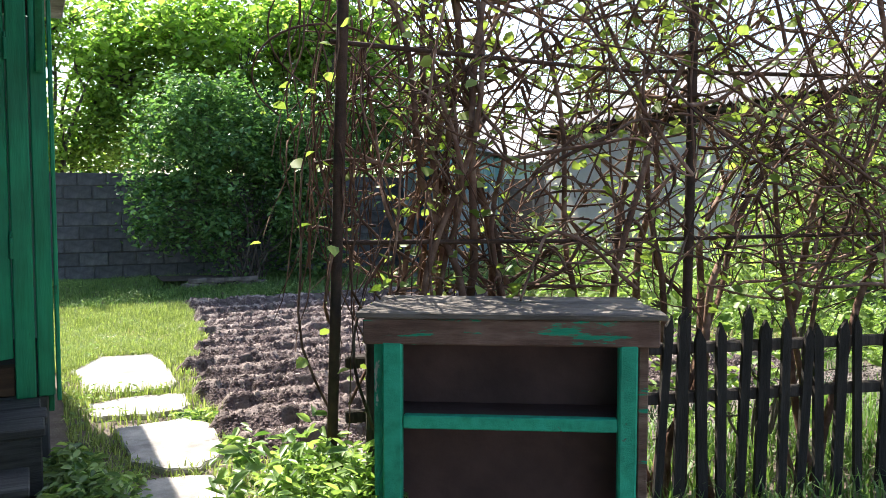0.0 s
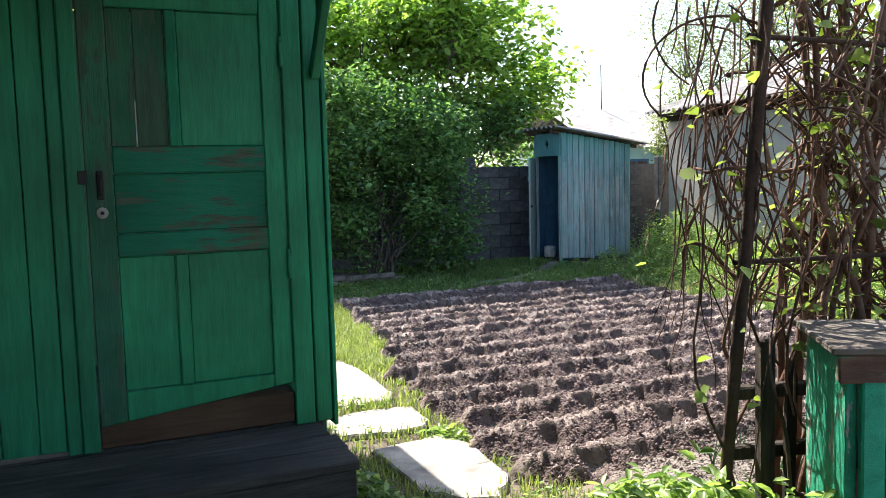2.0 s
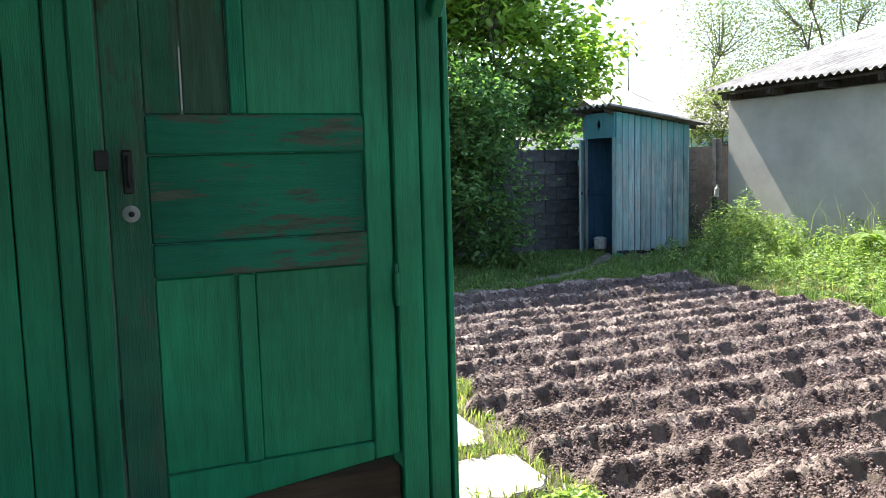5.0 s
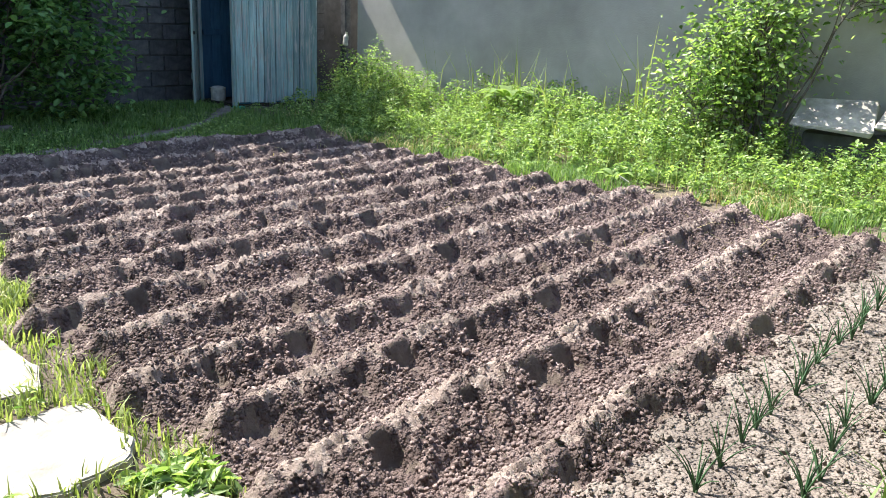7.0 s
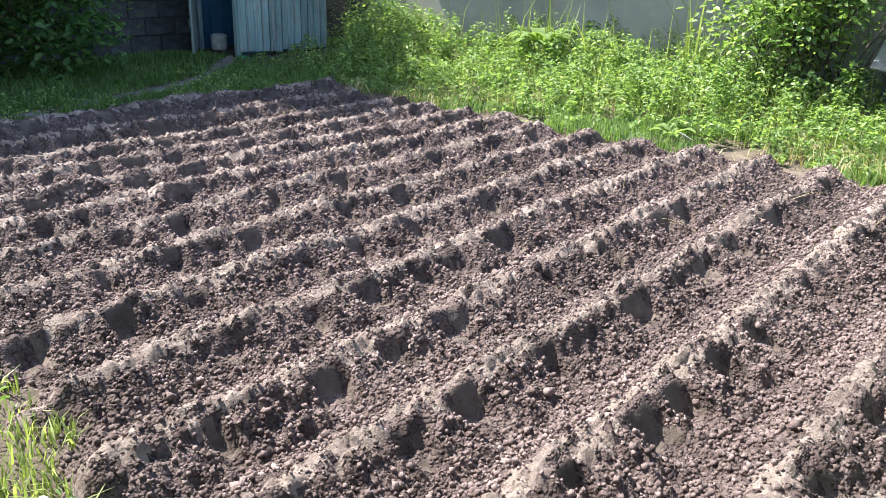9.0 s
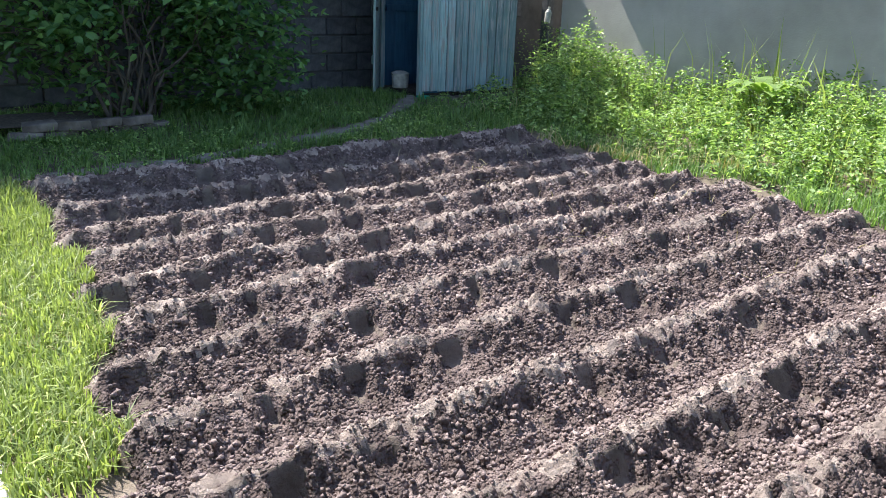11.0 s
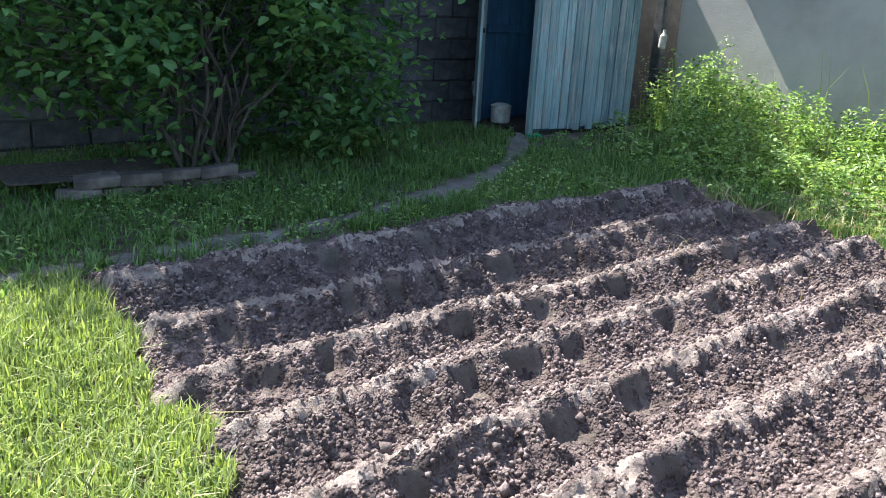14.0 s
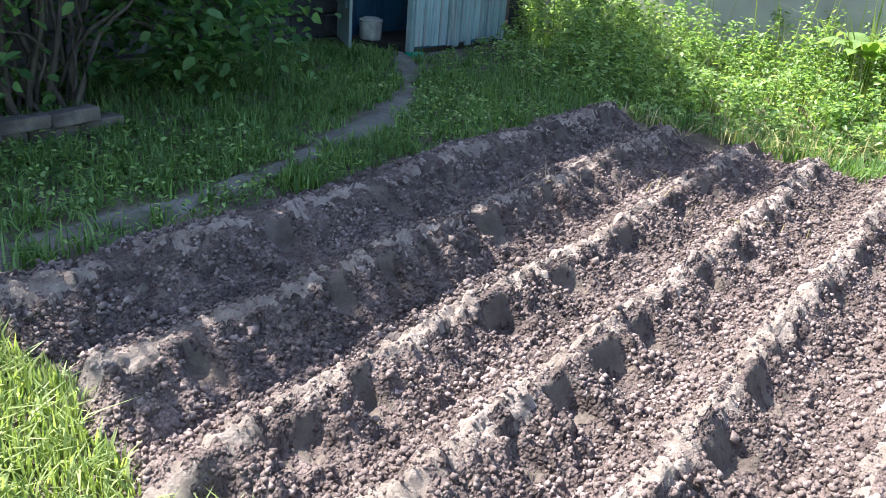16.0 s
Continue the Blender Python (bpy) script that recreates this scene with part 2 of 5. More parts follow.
RUST = surface("rusty_pipe", [(0.035, 0.022, 0.017), (0.07, 0.04, 0.028), (0.105, 0.06, 0.04)], 12, rough=0.8, bump=0.6, fine=60, stain=0.3)
VINE = surface("vine_bark", [(0.075, 0.04, 0.028), (0.17, 0.092, 0.062), (0.31, 0.205, 0.15)], 8, (1, 1, 1), 0.9, 0.6, 60, 0.3, 4, vary=0.45, island=True)
BARK = surface("tree_bark", [(0.06, 0.05, 0.04), (0.12, 0.1, 0.085), (0.17, 0.15, 0.13)], 9, (3, 3, 0.8), 0.95, 0.8, 40, 0.3, 2)
IRON = surface("dark_iron", [(0.03, 0.03, 0.03), (0.07, 0.065, 0.06)], 20, rough=0.6, bump=0.3, metal=0.7, stain=0.2)
ENAMEL = surface("white_enamel", [(0.5, 0.48, 0.43), (0.66, 0.64, 0.58)], 9, rough=0.5, bump=0.2, stain=0.35, stain_scale=12, wear=(0.2, 0.12, 0.08), wear_at=0.66, wear_scale=14)
LEAF_BUSH = foliage("bush_leaf", (0.052, 0.135, 0.05), (0.165, 0.295, 0.112), 0.45)
LEAF_TREE = foliage("tree_leaf", (0.09, 0.19, 0.045), (0.33, 0.46, 0.14), 0.66)
LEAF_PALE = foliage("pale_tree_leaf", (0.085, 0.125, 0.045), (0.2, 0.25, 0.095), 0.45)
LEAF_WEED = foliage("weed_leaf", (0.085, 0.165, 0.05), (0.32, 0.43, 0.17), 0.45, 0.38)
LEAF_VINE = foliage("young_vine_leaf", (0.13, 0.2, 0.04), (0.31, 0.39, 0.12), 0.4)
LEAF_ONION = foliage("onion_leaf", (0.05, 0.12, 0.06), (0.09, 0.17, 0.08), 0.2)
GRASS = foliage("grass_blade", (0.135, 0.19, 0.055), (0.35, 0.4, 0.165), 0.4)
# darker copy of GRASS, its colour lowered for the shaded verge
GRASS_DIM = foliage("short_grass_blade", (0.07, 0.145, 0.04), (0.2, 0.3, 0.105), 0.4)
STRAW = foliage("dry_grass_blade", (0.3, 0.25, 0.12), (0.45, 0.38, 0.2), 0.2)


def glass(name):
    m = bpy.data.materials.new(name)
    m.use_nodes = True
    p = m.node_tree.nodes["Principled BSDF"]
    p.inputs["Base Color"].default_value = (0.9, 0.95, 0.95, 1)
    p.inputs["Roughness"].default_value = 0.03
    p.inputs["Transmission Weight"].default_value = 1.0
    return m


PANE = glass("window_glass")


# ---- builders ----
rng = np.random.default_rng(7)


class Lot:
    """Collects vertices and faces, then becomes one mesh."""
    def __init__(self):
        self.v, self.q, self.n = [], [], 0

    def add(self, verts, faces):
        self.v.append(np.asarray(verts, float).reshape(-1, 3))
        self.q.append(np.asarray(faces, int) + self.n)
        self.n += len(self.v[-1])

    def mesh(self, name, material, smooth=False):
        me = bpy.data.meshes.new(name)
        v = np.concatenate(self.v)
        me.vertices.add(len(v))
        me.vertices.foreach_set("co", v.astype(np.float32).ravel())
        loops = np.concatenate([f.ravel() for f in self.q])
        sizes = np.concatenate([np.full(len(f), f.shape[1]) for f in self.q])
        me.loops.add(len(loops))
        me.loops.foreach_set("vertex_index", loops.astype(np.int32))
        me.polygons.add(len(sizes))
        me.polygons.foreach_set("loop_start", np.r_[0, np.cumsum(sizes)[:-1]].astype(np.int32))
        me.update(calc_edges=True)
        me.validate()
        if smooth:
            me.shade_smooth()
        me.materials.append(material)
        return me


def link(name, me, parent=None, label="", m=None):
    ob = new(name, me)
    if parent is not None:
        ob.parent = parent
    if m is not None:
        ob.matrix_basis = m
    if label:
        ob["label"] = label
    return ob


def part(name, bm, material, parent=None, label="", smooth=False):
    me = bpy.data.meshes.new(name)
    bm.normal_update()
    bm.to_mesh(me)
    bm.free()
    if smooth:
        me.shade_smooth()
    me.materials.append(material)
    return link(name, me, parent, label)


def block(lo, hi, bevel=0.006, bm=None, jitter=0.0, m=None):
    """A box from corner to corner with softened edges."""
    out = bm or bmesh.new()
    made = bmesh.ops.create_cube(out, size=1)["verts"]
    for v in made:
        for a in range(3):
            v.co[a] = (lo[a] + hi[a]) / 2 + v.co[a] * (hi[a] - lo[a]) + random.uniform(-jitter, jitter)
    if bevel:
        edges = {e for v in made for e in v.link_edges}
        made = bmesh.ops.bevel(out, geom=list(edges), offset=min(bevel, min(h - l for l, h in zip(lo, hi)) * 0.4), segments=1, affect="EDGES")["verts"]
    if m is not None:
        bmesh.ops.transform(out, matrix=m, verts=made)
    return out


def prism(outline, z0, z1, bevel=0.01, rough=0.0):
    """A slab of the given outline in x and y."""
    bm = bmesh.new()
    f = bm.faces.new([bm.verts.new((x, y, z0)) for x, y in outline])
    top = [g for g in bmesh.ops.extrude_face_region(bm, geom=[f])["geom"] if isinstance(g, bmesh.types.BMVert)]
    for v in top:
        v.co.z = z1 + random.uniform(-rough, rough)
    bmesh.ops.recalc_face_normals(bm, faces=bm.faces)
    if bevel:
        bmesh.ops.bevel(bm, geom=[e for e in bm.edges if all(v.co.z > (z0 + z1) / 2 for v in e.verts)], offset=bevel, segments=2, affect="EDGES")
    return bm


def tube(lot, pts, radii, sides=6):
    """A tapering tube along points."""
    p = np.asarray(pts, float)
    r = np.broadcast_to(np.asarray(radii, float), (len(p),))
    d = np.gradient(p, axis=0)
    d /= np.linalg.norm(d, axis=1)[:, None] + 1e-9
    ref = np.where(np.abs(d[:, 2:3]) > 0.9, [[1.0, 0, 0]], [[0, 0, 1.0]])
    a = np.cross(d, ref)
    a /= np.linalg.norm(a, axis=1)[:, None] + 1e-9
    b = np.cross(d, a)
    th = np.linspace(0, 2 * np.pi, sides, endpoint=False)
    ring = p[:, None] + r[:, None, None] * (np.cos(th)[None, :, None] * a[:, None] + np.sin(th)[None, :, None] * b[:, None])
    n, idx = len(p), np.arange(sides)
    f = [np.stack([k * sides + idx, k * sides + (idx + 1) % sides, (k + 1) * sides + (idx + 1) % sides, (k + 1) * sides + idx], 1) for k in range(n - 1)]
    lot.add(ring.reshape(-1, 3), np.concatenate(f))
    lot.add(np.concatenate([ring[-1], p[-1:] + d[-1:] * r[-1]]), np.stack([idx, (idx + 1) % sides, np.full(sides, sides)], 1))


def wander(a, b, n, sway, sag=0.0):
    """Points from a to b along a crooked line."""
    t = np.linspace(0, 1, n)[:, None]
    p = np.asarray(a)[None] * (1 - t) + np.asarray(b)[None] * t
    step = np.cumsum(rng.normal(0, sway, (n, 3)), 0)
    step -= step[:1] + (step[-1:] - step[:1]) * t
    for _ in range(2):
        step[1:-1] = 0.25 * step[:-2] + 0.5 * step[1:-1] + 0.25 * step[2:]
    p = p + step
    p[:, 2] -= sag * 4 * (t * (1 - t))[:, 0]
    return p


def leaves(lot, pos, size, flat=0.5, slim=0.55, droop=0.25):
    """Folded pointed leaves at random turns; flat: how level they lie."""
    n = len(pos)
    size = np.broadcast_to(size, (n,)) * rng.uniform(0.65, 1.25, n)
    yaw = rng.uniform(0, 2 * np.pi, n)
    out = np.stack([np.cos(yaw), np.sin(yaw), rng.normal(-droop, 0.4, n)], 1)
    out /= np.linalg.norm(out, axis=1)[:, None]
    up = np.stack([rng.normal(0, 1 - flat, n), rng.normal(0, 1 - flat, n), np.ones(n)], 1)
    side = np.cross(out, up)
    side /= np.linalg.norm(side, axis=1)[:, None] + 1e-9
    up = np.cross(side, out)
    s = size[:, None]
    tip, low, high = pos + out * s - up * s * 0.1, pos + out * s * 0.28, pos + out * s * 0.66
    lift, w = up * s * 0.1, side * s * slim * 0.5
    v = np.stack([pos, low + w * 0.9 + lift, high + w * 0.82 + lift, tip, high - w * 0.82 + lift, low - w * 0.9 + lift], 1)
    k = np.arange(n)[:, None] * 6
    lot.add(v.reshape(-1, 3), np.concatenate([k + [[0, 1, 2, 3]], k + [[0, 3, 4, 5]]]))


def blades(lot, x, y, z, height, width=0.006, lean=0.35):
    """Bent grass blades."""
    n = len(x)
    h = np.broadcast_to(height, (n,)) * rng.uniform(0.5, 1.25, n)
    yaw, l = rng.uniform(0, 2 * np.pi, n), np.abs(rng.normal(0, lean, n))
    way = np.stack([np.cos(yaw), np.sin(yaw), np.zeros(n)], 1)
    side = np.stack([-np.sin(yaw), np.cos(yaw), np.zeros(n)], 1) * width * rng.uniform(0.6, 1.3, n)[:, None]
    base = np.stack([x, y, z], 1)
    mid = base + way * (h * l * 0.35)[:, None] + np.array([0, 0, 1.0]) * (h * 0.55)[:, None]
    tip = base + way * (h * l * 1.1)[:, None] + np.array([0, 0, 1.0]) * (h * (1 - 0.25 * np.minimum(l, 1.5)))[:, None]
    v = np.stack([base - side, base + side, mid + side * 0.8, mid - side * 0.8, tip], 1)
    k = np.arange(n)[:, None] * 5
    lot.add(v.reshape(-1, 3), k + [[0, 1, 2, 3]])
    lot.q.append(k + [[3, 2, 4]] + (lot.n - 5 * n))


def sway2(x, y, f, seed=0.0):
    """A smooth wave field between about -1 and 1, for outlines and heights."""
    s = seed * 7.3
    return (np.sin(f * x + 1.7 * np.sin(0.7 * f * y + s) + s) + np.sin(0.83 * f * y + 1.3 * np.sin(0.61 * f * x - s) + 2 * s)
            + 0.6 * np.sin(2.1 * f * (x + 0.6 * y) + 3 * s) + 0.5 * np.sin(2.7 * f * (y - 0.5 * x) - s)) / 3.1


def rise(x, y):
    """The lie of the land: level garden, a little higher towards the back fence."""
    return np.clip((np.asarray(y, float) - 9.6) * 0.07, 0, 0.2) + 0.012 * sway2(np.asarray(x, float), np.asarray(y, float), 2.3)


def grid(lot, xs, ys, zf):
    X, Y = np.meshgrid(xs, ys)
    n, m = len(xs), len(ys)
    k = (np.arange(m - 1)[:, None] * n + np.arange(n - 1)[None]).reshape(-1, 1)
    lot.add(np.stack([X, Y, zf(X, Y)], -1).reshape(-1, 3), k + [[0, 1, n + 1, n]])


def scatter(n, x0, x1, y0, y1, keep=None):
    x, y = rng.uniform(x0, x1, n), rng.uniform(y0, y1, n)
    if keep is not None:
        k = keep(x, y)
        x, y = x[k], y[k]
    return x, y

# ---- ground ----
BED = (6.2, 4.45, 10.75)


def bed_left(y):
    return np.interp(y, [4.4, 5.2, 6.8, 8.6, 9.2, 10.8], [1.26, 1.3, 1.42, 1.86, 1.96, 2.02]) + 0.05 * np.sin(7 * y) + 0.03 * np.sin(17 * y)


def bed_right(y):
    return BED[0] + 0.07 * np.sin(2.3 * y) + 0.05 * np.sin(6.1 * y + 1)


def in_bed(x, y, edge=0.0):
    return (x > bed_left(y) - edge) & (x < bed_right(y) + edge) & (y > BED[1] - edge) & (y < BED[2] + edge)


def track_y(x):
    """The trodden path from the grass to the outhouse."""
    return np.interp(x, [-2, 1.0, 2.3, 3.1, 3.75, 4.5, 5.1, 5.6, 6.1, 6.6], [10.7, 10.78, 10.86, 10.9, 11.0, 11.2, 11.45, 11.75, 12.2, 12.75])


ground = Lot()
far = np.r_[-3000, -600, -150, -50, -20, np.linspace(-6, 12, 121), 20, 50, 150, 600, 3000]
grid(ground, far, far + 4.0, lambda x, y: rise(x, y) - 0.02 + 0.01 * sway2(x, y, 9.0) - 0.08 * in_bed(x, y, -0.12))
tagged(link("ground", ground.mesh("ground", EARTH, True)), "bare brown garden earth under grass and weeds", "ground", kind="structure")

RIDGES = np.array([4.7, 5.2, 5.65, 6.08, 6.52, 6.96, 7.4, 7.84, 8.27, 8.68, 9.1, 9.52, 9.97, 10.45])


SCOOPS = []
for ridge in range(len(RIDGES)):
    at = 1.4 + random.uniform(0, 0.4)
    while at < 6.1:
        SCOOPS.append((ridge, at, random.uniform(0.028, 0.085), random.uniform(0.3, 0.9)))
        at += random.uniform(0.2, 0.66)


def soil_height(x, y):
    """Hoed ridges along x: broad dry crests, a crumbly near side, and smooth cuts of the hoe under the crest."""
    yy = y + 0.022 * sway2(x, y, 1.9) + 0.009 * sway2(x, y, 7.0, 1.0)
    k = np.clip(np.searchsorted(RIDGES, yy), 1, len(RIDGES) - 1)
    lo, hi = np.where(yy < RIDGES[0], RIDGES[0] - 0.45, RIDGES[k - 1]), np.where(yy < RIDGES[0], RIDGES[0], RIDGES[k])
    row = np.where(yy < RIDGES[0], 0, k)
    t = (yy - lo) / (hi - lo)
    cut = np.zeros_like(x)
    xx = x + 0.022 * sway2(x, y, 13.0, 4.0) + 0.012 * sway2(x, y, 31.0, 2.0)
    for ridge, at, wide, deep in SCOOPS:
        d = np.clip(1.4 - np.abs(xx - at) / wide, 0, 0.8) * 1.25
        cut = np.maximum(cut, np.where(row == ridge, d * deep, 0))
    # a steep broken drop under the crest over a long crumbly apron; where it slumped, one slope
    slump = np.clip(0.72 + 0.75 * sway2(x, y * 0.3 + row * 1.7, 5.5, 3.0) + 0.35 * sway2(x, row * 2.3, 15.0, 5.0), 0, 1)
    apron = np.clip((t - 0.4) / 0.46, 0, 1) * (0.52 - 0.4 * cut)
    drop = np.clip((t - 0.82 - 0.02 * sway2(x, y, 26.0, 7.0)) / 0.12, 0, 1)
    broken = apron + (1 - apron) * drop
    slope = np.clip((t - 0.42) / 0.54, 0, 1)
    near = broken + (slope - broken) * slump * (1 - np.minimum(cut * 3, 1))
    rear = np.clip(1.1 - t / 0.42, 0, 1)
    rear = np.where(yy < RIDGES[0], 0, rear)
    past = np.clip(1.05 - (yy - RIDGES[-1]) / 0.3, 0, 1)
    prof = np.where(yy > RIDGES[-1], past, np.maximum(rear, near))
    crest = 0.13 + 0.016 * sway2(x, y, 4.0, 2.0) + 0.011 * sway2(x, y, 14.0, 3.0) + 0.008 * np.sin(9 * x + row * 3.1)
    return prof * crest + rise(x, y) - 0.045, cut * (t > 0.6), prof


def rough_noise(shape, cells, seed):
    """Value noise on a grid, smooth between its cells."""
    r = np.random.default_rng(seed)
    g = r.uniform(-1, 1, (cells[0] + 2, cells[1] + 2))
    a, b = np.linspace(0, cells[0], shape[0]), np.linspace(0, cells[1], shape[1])
    i, j = np.minimum(a.astype(int), cells[0]), np.minimum(b.astype(int), cells[1])
    fa, fb = (a - i)[:, None], (b - j)[None]
    fa, fb = fa * fa * (3 - 2 * fa), fb * fb * (3 - 2 * fb)
    return (g[i][:, j] * (1 - fa) + g[i + 1][:, j] * fa) * (1 - fb) + (g[i][:, j + 1] * (1 - fa) + g[i + 1][:, j + 1] * fa) * fb


soil = Lot()
GRAIN = 0.011
sx, sy = np.arange(1.1, 6.42, GRAIN), np.arange(4.3, 10.98, GRAIN)
SX, SY = np.meshgrid(sx, sy)
shape = SX.shape
SZ, cut, prof = soil_height(SX, SY)
crumb = sum(a * np.abs(rough_noise(shape, (int(6.68 / s), int(5.32 / s)), q)) for q, (s, a) in enumerate([(0.085, 0.014), (0.05, 0.024), (0.03, 0.026), (0.0215, 0.02)]))
swell = 0.006 * rough_noise(shape, (44, 34), 91)
calm = np.clip(1 - 0.85 * cut - 0.2 * np.clip((prof - 0.75) * 4, 0, 1), 0.06, 1)
SZ = SZ + swell + (crumb - 0.02) * calm
inside = np.minimum(np.minimum(SX - bed_left(SY), bed_right(SY) - SX), np.minimum(SY - BED[1], BED[2] - SY)) + 0.05 * rough_noise(shape, (50, 40), 44)
fade = np.clip(inside / 0.16 + 0.5, 0, 1)
SZ = SZ * fade + (rise(SX, SY) - 0.07) * (1 - fade)
m, n = shape
k = (np.arange(m - 1)[:, None] * n + np.arange(n - 1)[None]).reshape(-1, 1)
soil.add(np.stack([SX, SY, SZ], -1).reshape(-1, 3), k + [[0, 1, n + 1, n]])
soil_me = soil.mesh("soil_bed", SOIL, True)
soil_me.materials.append(CRUST)
# crest tops get the paler sunlit crust colour
top = (prof + 0.16 * rough_noise(shape, (300, 240), 5) + 0.14 * rough_noise(shape, (120, 90), 6) > 0.89) & (cut < 0.3)
soil_me.materials.append(CUTSOIL)
soil_me.polygons.foreach_set("material_index", np.where((cut * np.clip((prof - 0.1) * 9, 0, 1) * np.clip((0.93 - prof) * 9, 0, 1) + 0.35 * rough_noise(shape, (260, 210), 8)) > 0.5, 2, top)[:-1, :-1].astype(np.int32).ravel())
tagged(link("soil_bed", soil_me), "freshly tilled brown vegetable bed hoed into long parallel ridges", "soil bed", kind="stuff")


def soil_at(x, y):
    i = np.clip(((y - 4.3) / GRAIN).astype(int), 0, shape[0] - 1)
    j = np.clip(((x - 1.1) / GRAIN).astype(int), 0, shape[1] - 1)
    return SZ[i, j]


lumps = Lot()
CV = np.array([(1, 0, 0), (-1, 0, 0), (0, 1, 0), (0, -1, 0), (0, 0, 1), (0, 0, -1)], float)
CF = np.array([(0, 2, 4), (2, 1, 4), (1, 3, 4), (3, 0, 4), (2, 0, 5), (1, 2, 5), (3, 1, 5), (0, 3, 5)])
x, y = scatter(200000, 1.3, 6.3, 4.5, 10.8, lambda x, y: in_bed(x, y, 0.04))
_, c0, p0 = soil_height(x, y)
keep = (rng.uniform(0, 1, len(x)) > 0.33 + 0.3 * np.clip(p0 * 3 - 2, 0, 1)) & (c0 < 0.3)
x, y = x[keep], y[keep]
r = 0.004 + 0.0095 * rng.uniform(0, 1, len(x)) ** 2.3 + 0.012 * (rng.uniform(0, 1, len(x)) > 0.996)
r = r * np.where(p0[keep] > 0.8, 0.7, 1.0)
z = soil_at(x, y)
spin = rng.normal(0, 1, (len(x), 3, 3))
spin = np.linalg.qr(spin)[0]
shapes = np.einsum("kj,nji->nki", CV, spin) * rng.uniform(0.7, 1.3, (len(x), 6, 1)) * r[:, None, None] + np.stack([x, y, z + r * 0.42], 1)[:, None]
lumps.add(shapes.reshape(-1, 3), (np.arange(len(x))[:, None, None] * len(CV) + CF[None]).reshape(-1, 3))
tagged(link("soil_clods", lumps.mesh("soil_clods", CLOD)), "loose dry crumbs and clods of brown soil", "soil", kind="stuff")

# sandy strip with onions beside the bed
sand = Lot()
grid(sand, np.linspace(1.6, 7.0, 270), np.linspace(3.55, 4.72, 90),
     lambda x, y: rise(x, y) + 0.012 - 0.06 * np.clip((3.75 - y) / 0.2, 0, 1) - 0.06 * np.clip((1.95 - x) / 0.3, 0, 1) - 0.07 * np.clip((y - 4.56) / 0.12, 0, 1) + 0.018 * sway2(x, y, 8.0) + 0.008 * sway2(x, y, 30.0))
tagged(link("sandy_strip", sand.mesh("sandy_strip", SAND, True)), "pale dry sandy strip of earth with onion rows", "earth", kind="stuff")

# trodden path
walkway = Lot()
tx = np.linspace(-1.5, 6.35, 160)
wy = np.linspace(-1, 1, 9)
half = 0.085 + 0.07 * np.clip((tx - 3.5) / 2, 0, 1) + 0.03 * np.sin(3.1 * tx) + 0.02 * np.sin(7.7 * tx)
PX = np.repeat(tx[None], 9, 0)
PY = track_y(PX) + wy[:, None] * half[None]
PZ = rise(PX, PY) + 0.006 - 0.034 * np.abs(wy[:, None]) ** 3 + 0.01 * sway2(PX, PY, 12.0) + 0.008 * sway2(PX, PY, 31.0)
k = (np.arange(8)[:, None] * 160 + np.arange(159)[None]).reshape(-1, 1)
walkway.add(np.stack([PX, PY, PZ], -1).reshape(-1, 3), k + [[0, 1, 161, 160]])
tagged(link("footpath", walkway.mesh("footpath", TRODDEN, True)), "narrow trodden earth footpath curving to the outhouse", "path", kind="structure")

# stepping slabs
SLABS = [
    [(0.60, 7.35), (0.66, 6.46), (0.95, 6.36), (1.22, 6.36), (1.31, 6.62), (1.33, 7.5), (1.28, 7.86), (0.85, 7.9)],
    [(0.62, 6.12), (0.66, 5.74), (0.98, 5.66), (1.18, 5.68), (1.26, 5.82), (1.29, 6.12), (1.2, 6.2), (0.9, 6.18)],
    [(0.74, 5.38), (0.78, 4.72), (0.92, 4.5), (1.08, 4.46), (1.27, 4.72), (1.29, 5.22), (1.22, 5.47), (1.02, 5.44)],
    [(0.42, 4.3), (0.48, 3.78), (0.86, 3.7), (1.12, 3.92), (1.14, 4.3), (0.86, 4.4)],
    [(0.22, 3.55), (0.2, 2.9), (0.75, 2.85), (0.86, 3.3), (0.7, 3.58)],
]
for outline in SLABS:
    ragged = []
    for (xa, ya), (xb, yb) in zip(outline, outline[1:] + outline[:1]):
        for q in (0, 0.27, 0.5, 0.76):
            ragged.append((xa + (xb - xa) * q + random.uniform(-0.016, 0.016), ya + (yb - ya) * q + random.uniform(-0.016, 0.016)))
    bm = prism(ragged, -0.06, 0.014, 0.006, 0.004)
    tagged(part("paving_slab", bm, SLAB), "pale worn concrete stepping slab set in grass", "paving slab", "garden path slabs")

# ---- house ----
HW = 5.06


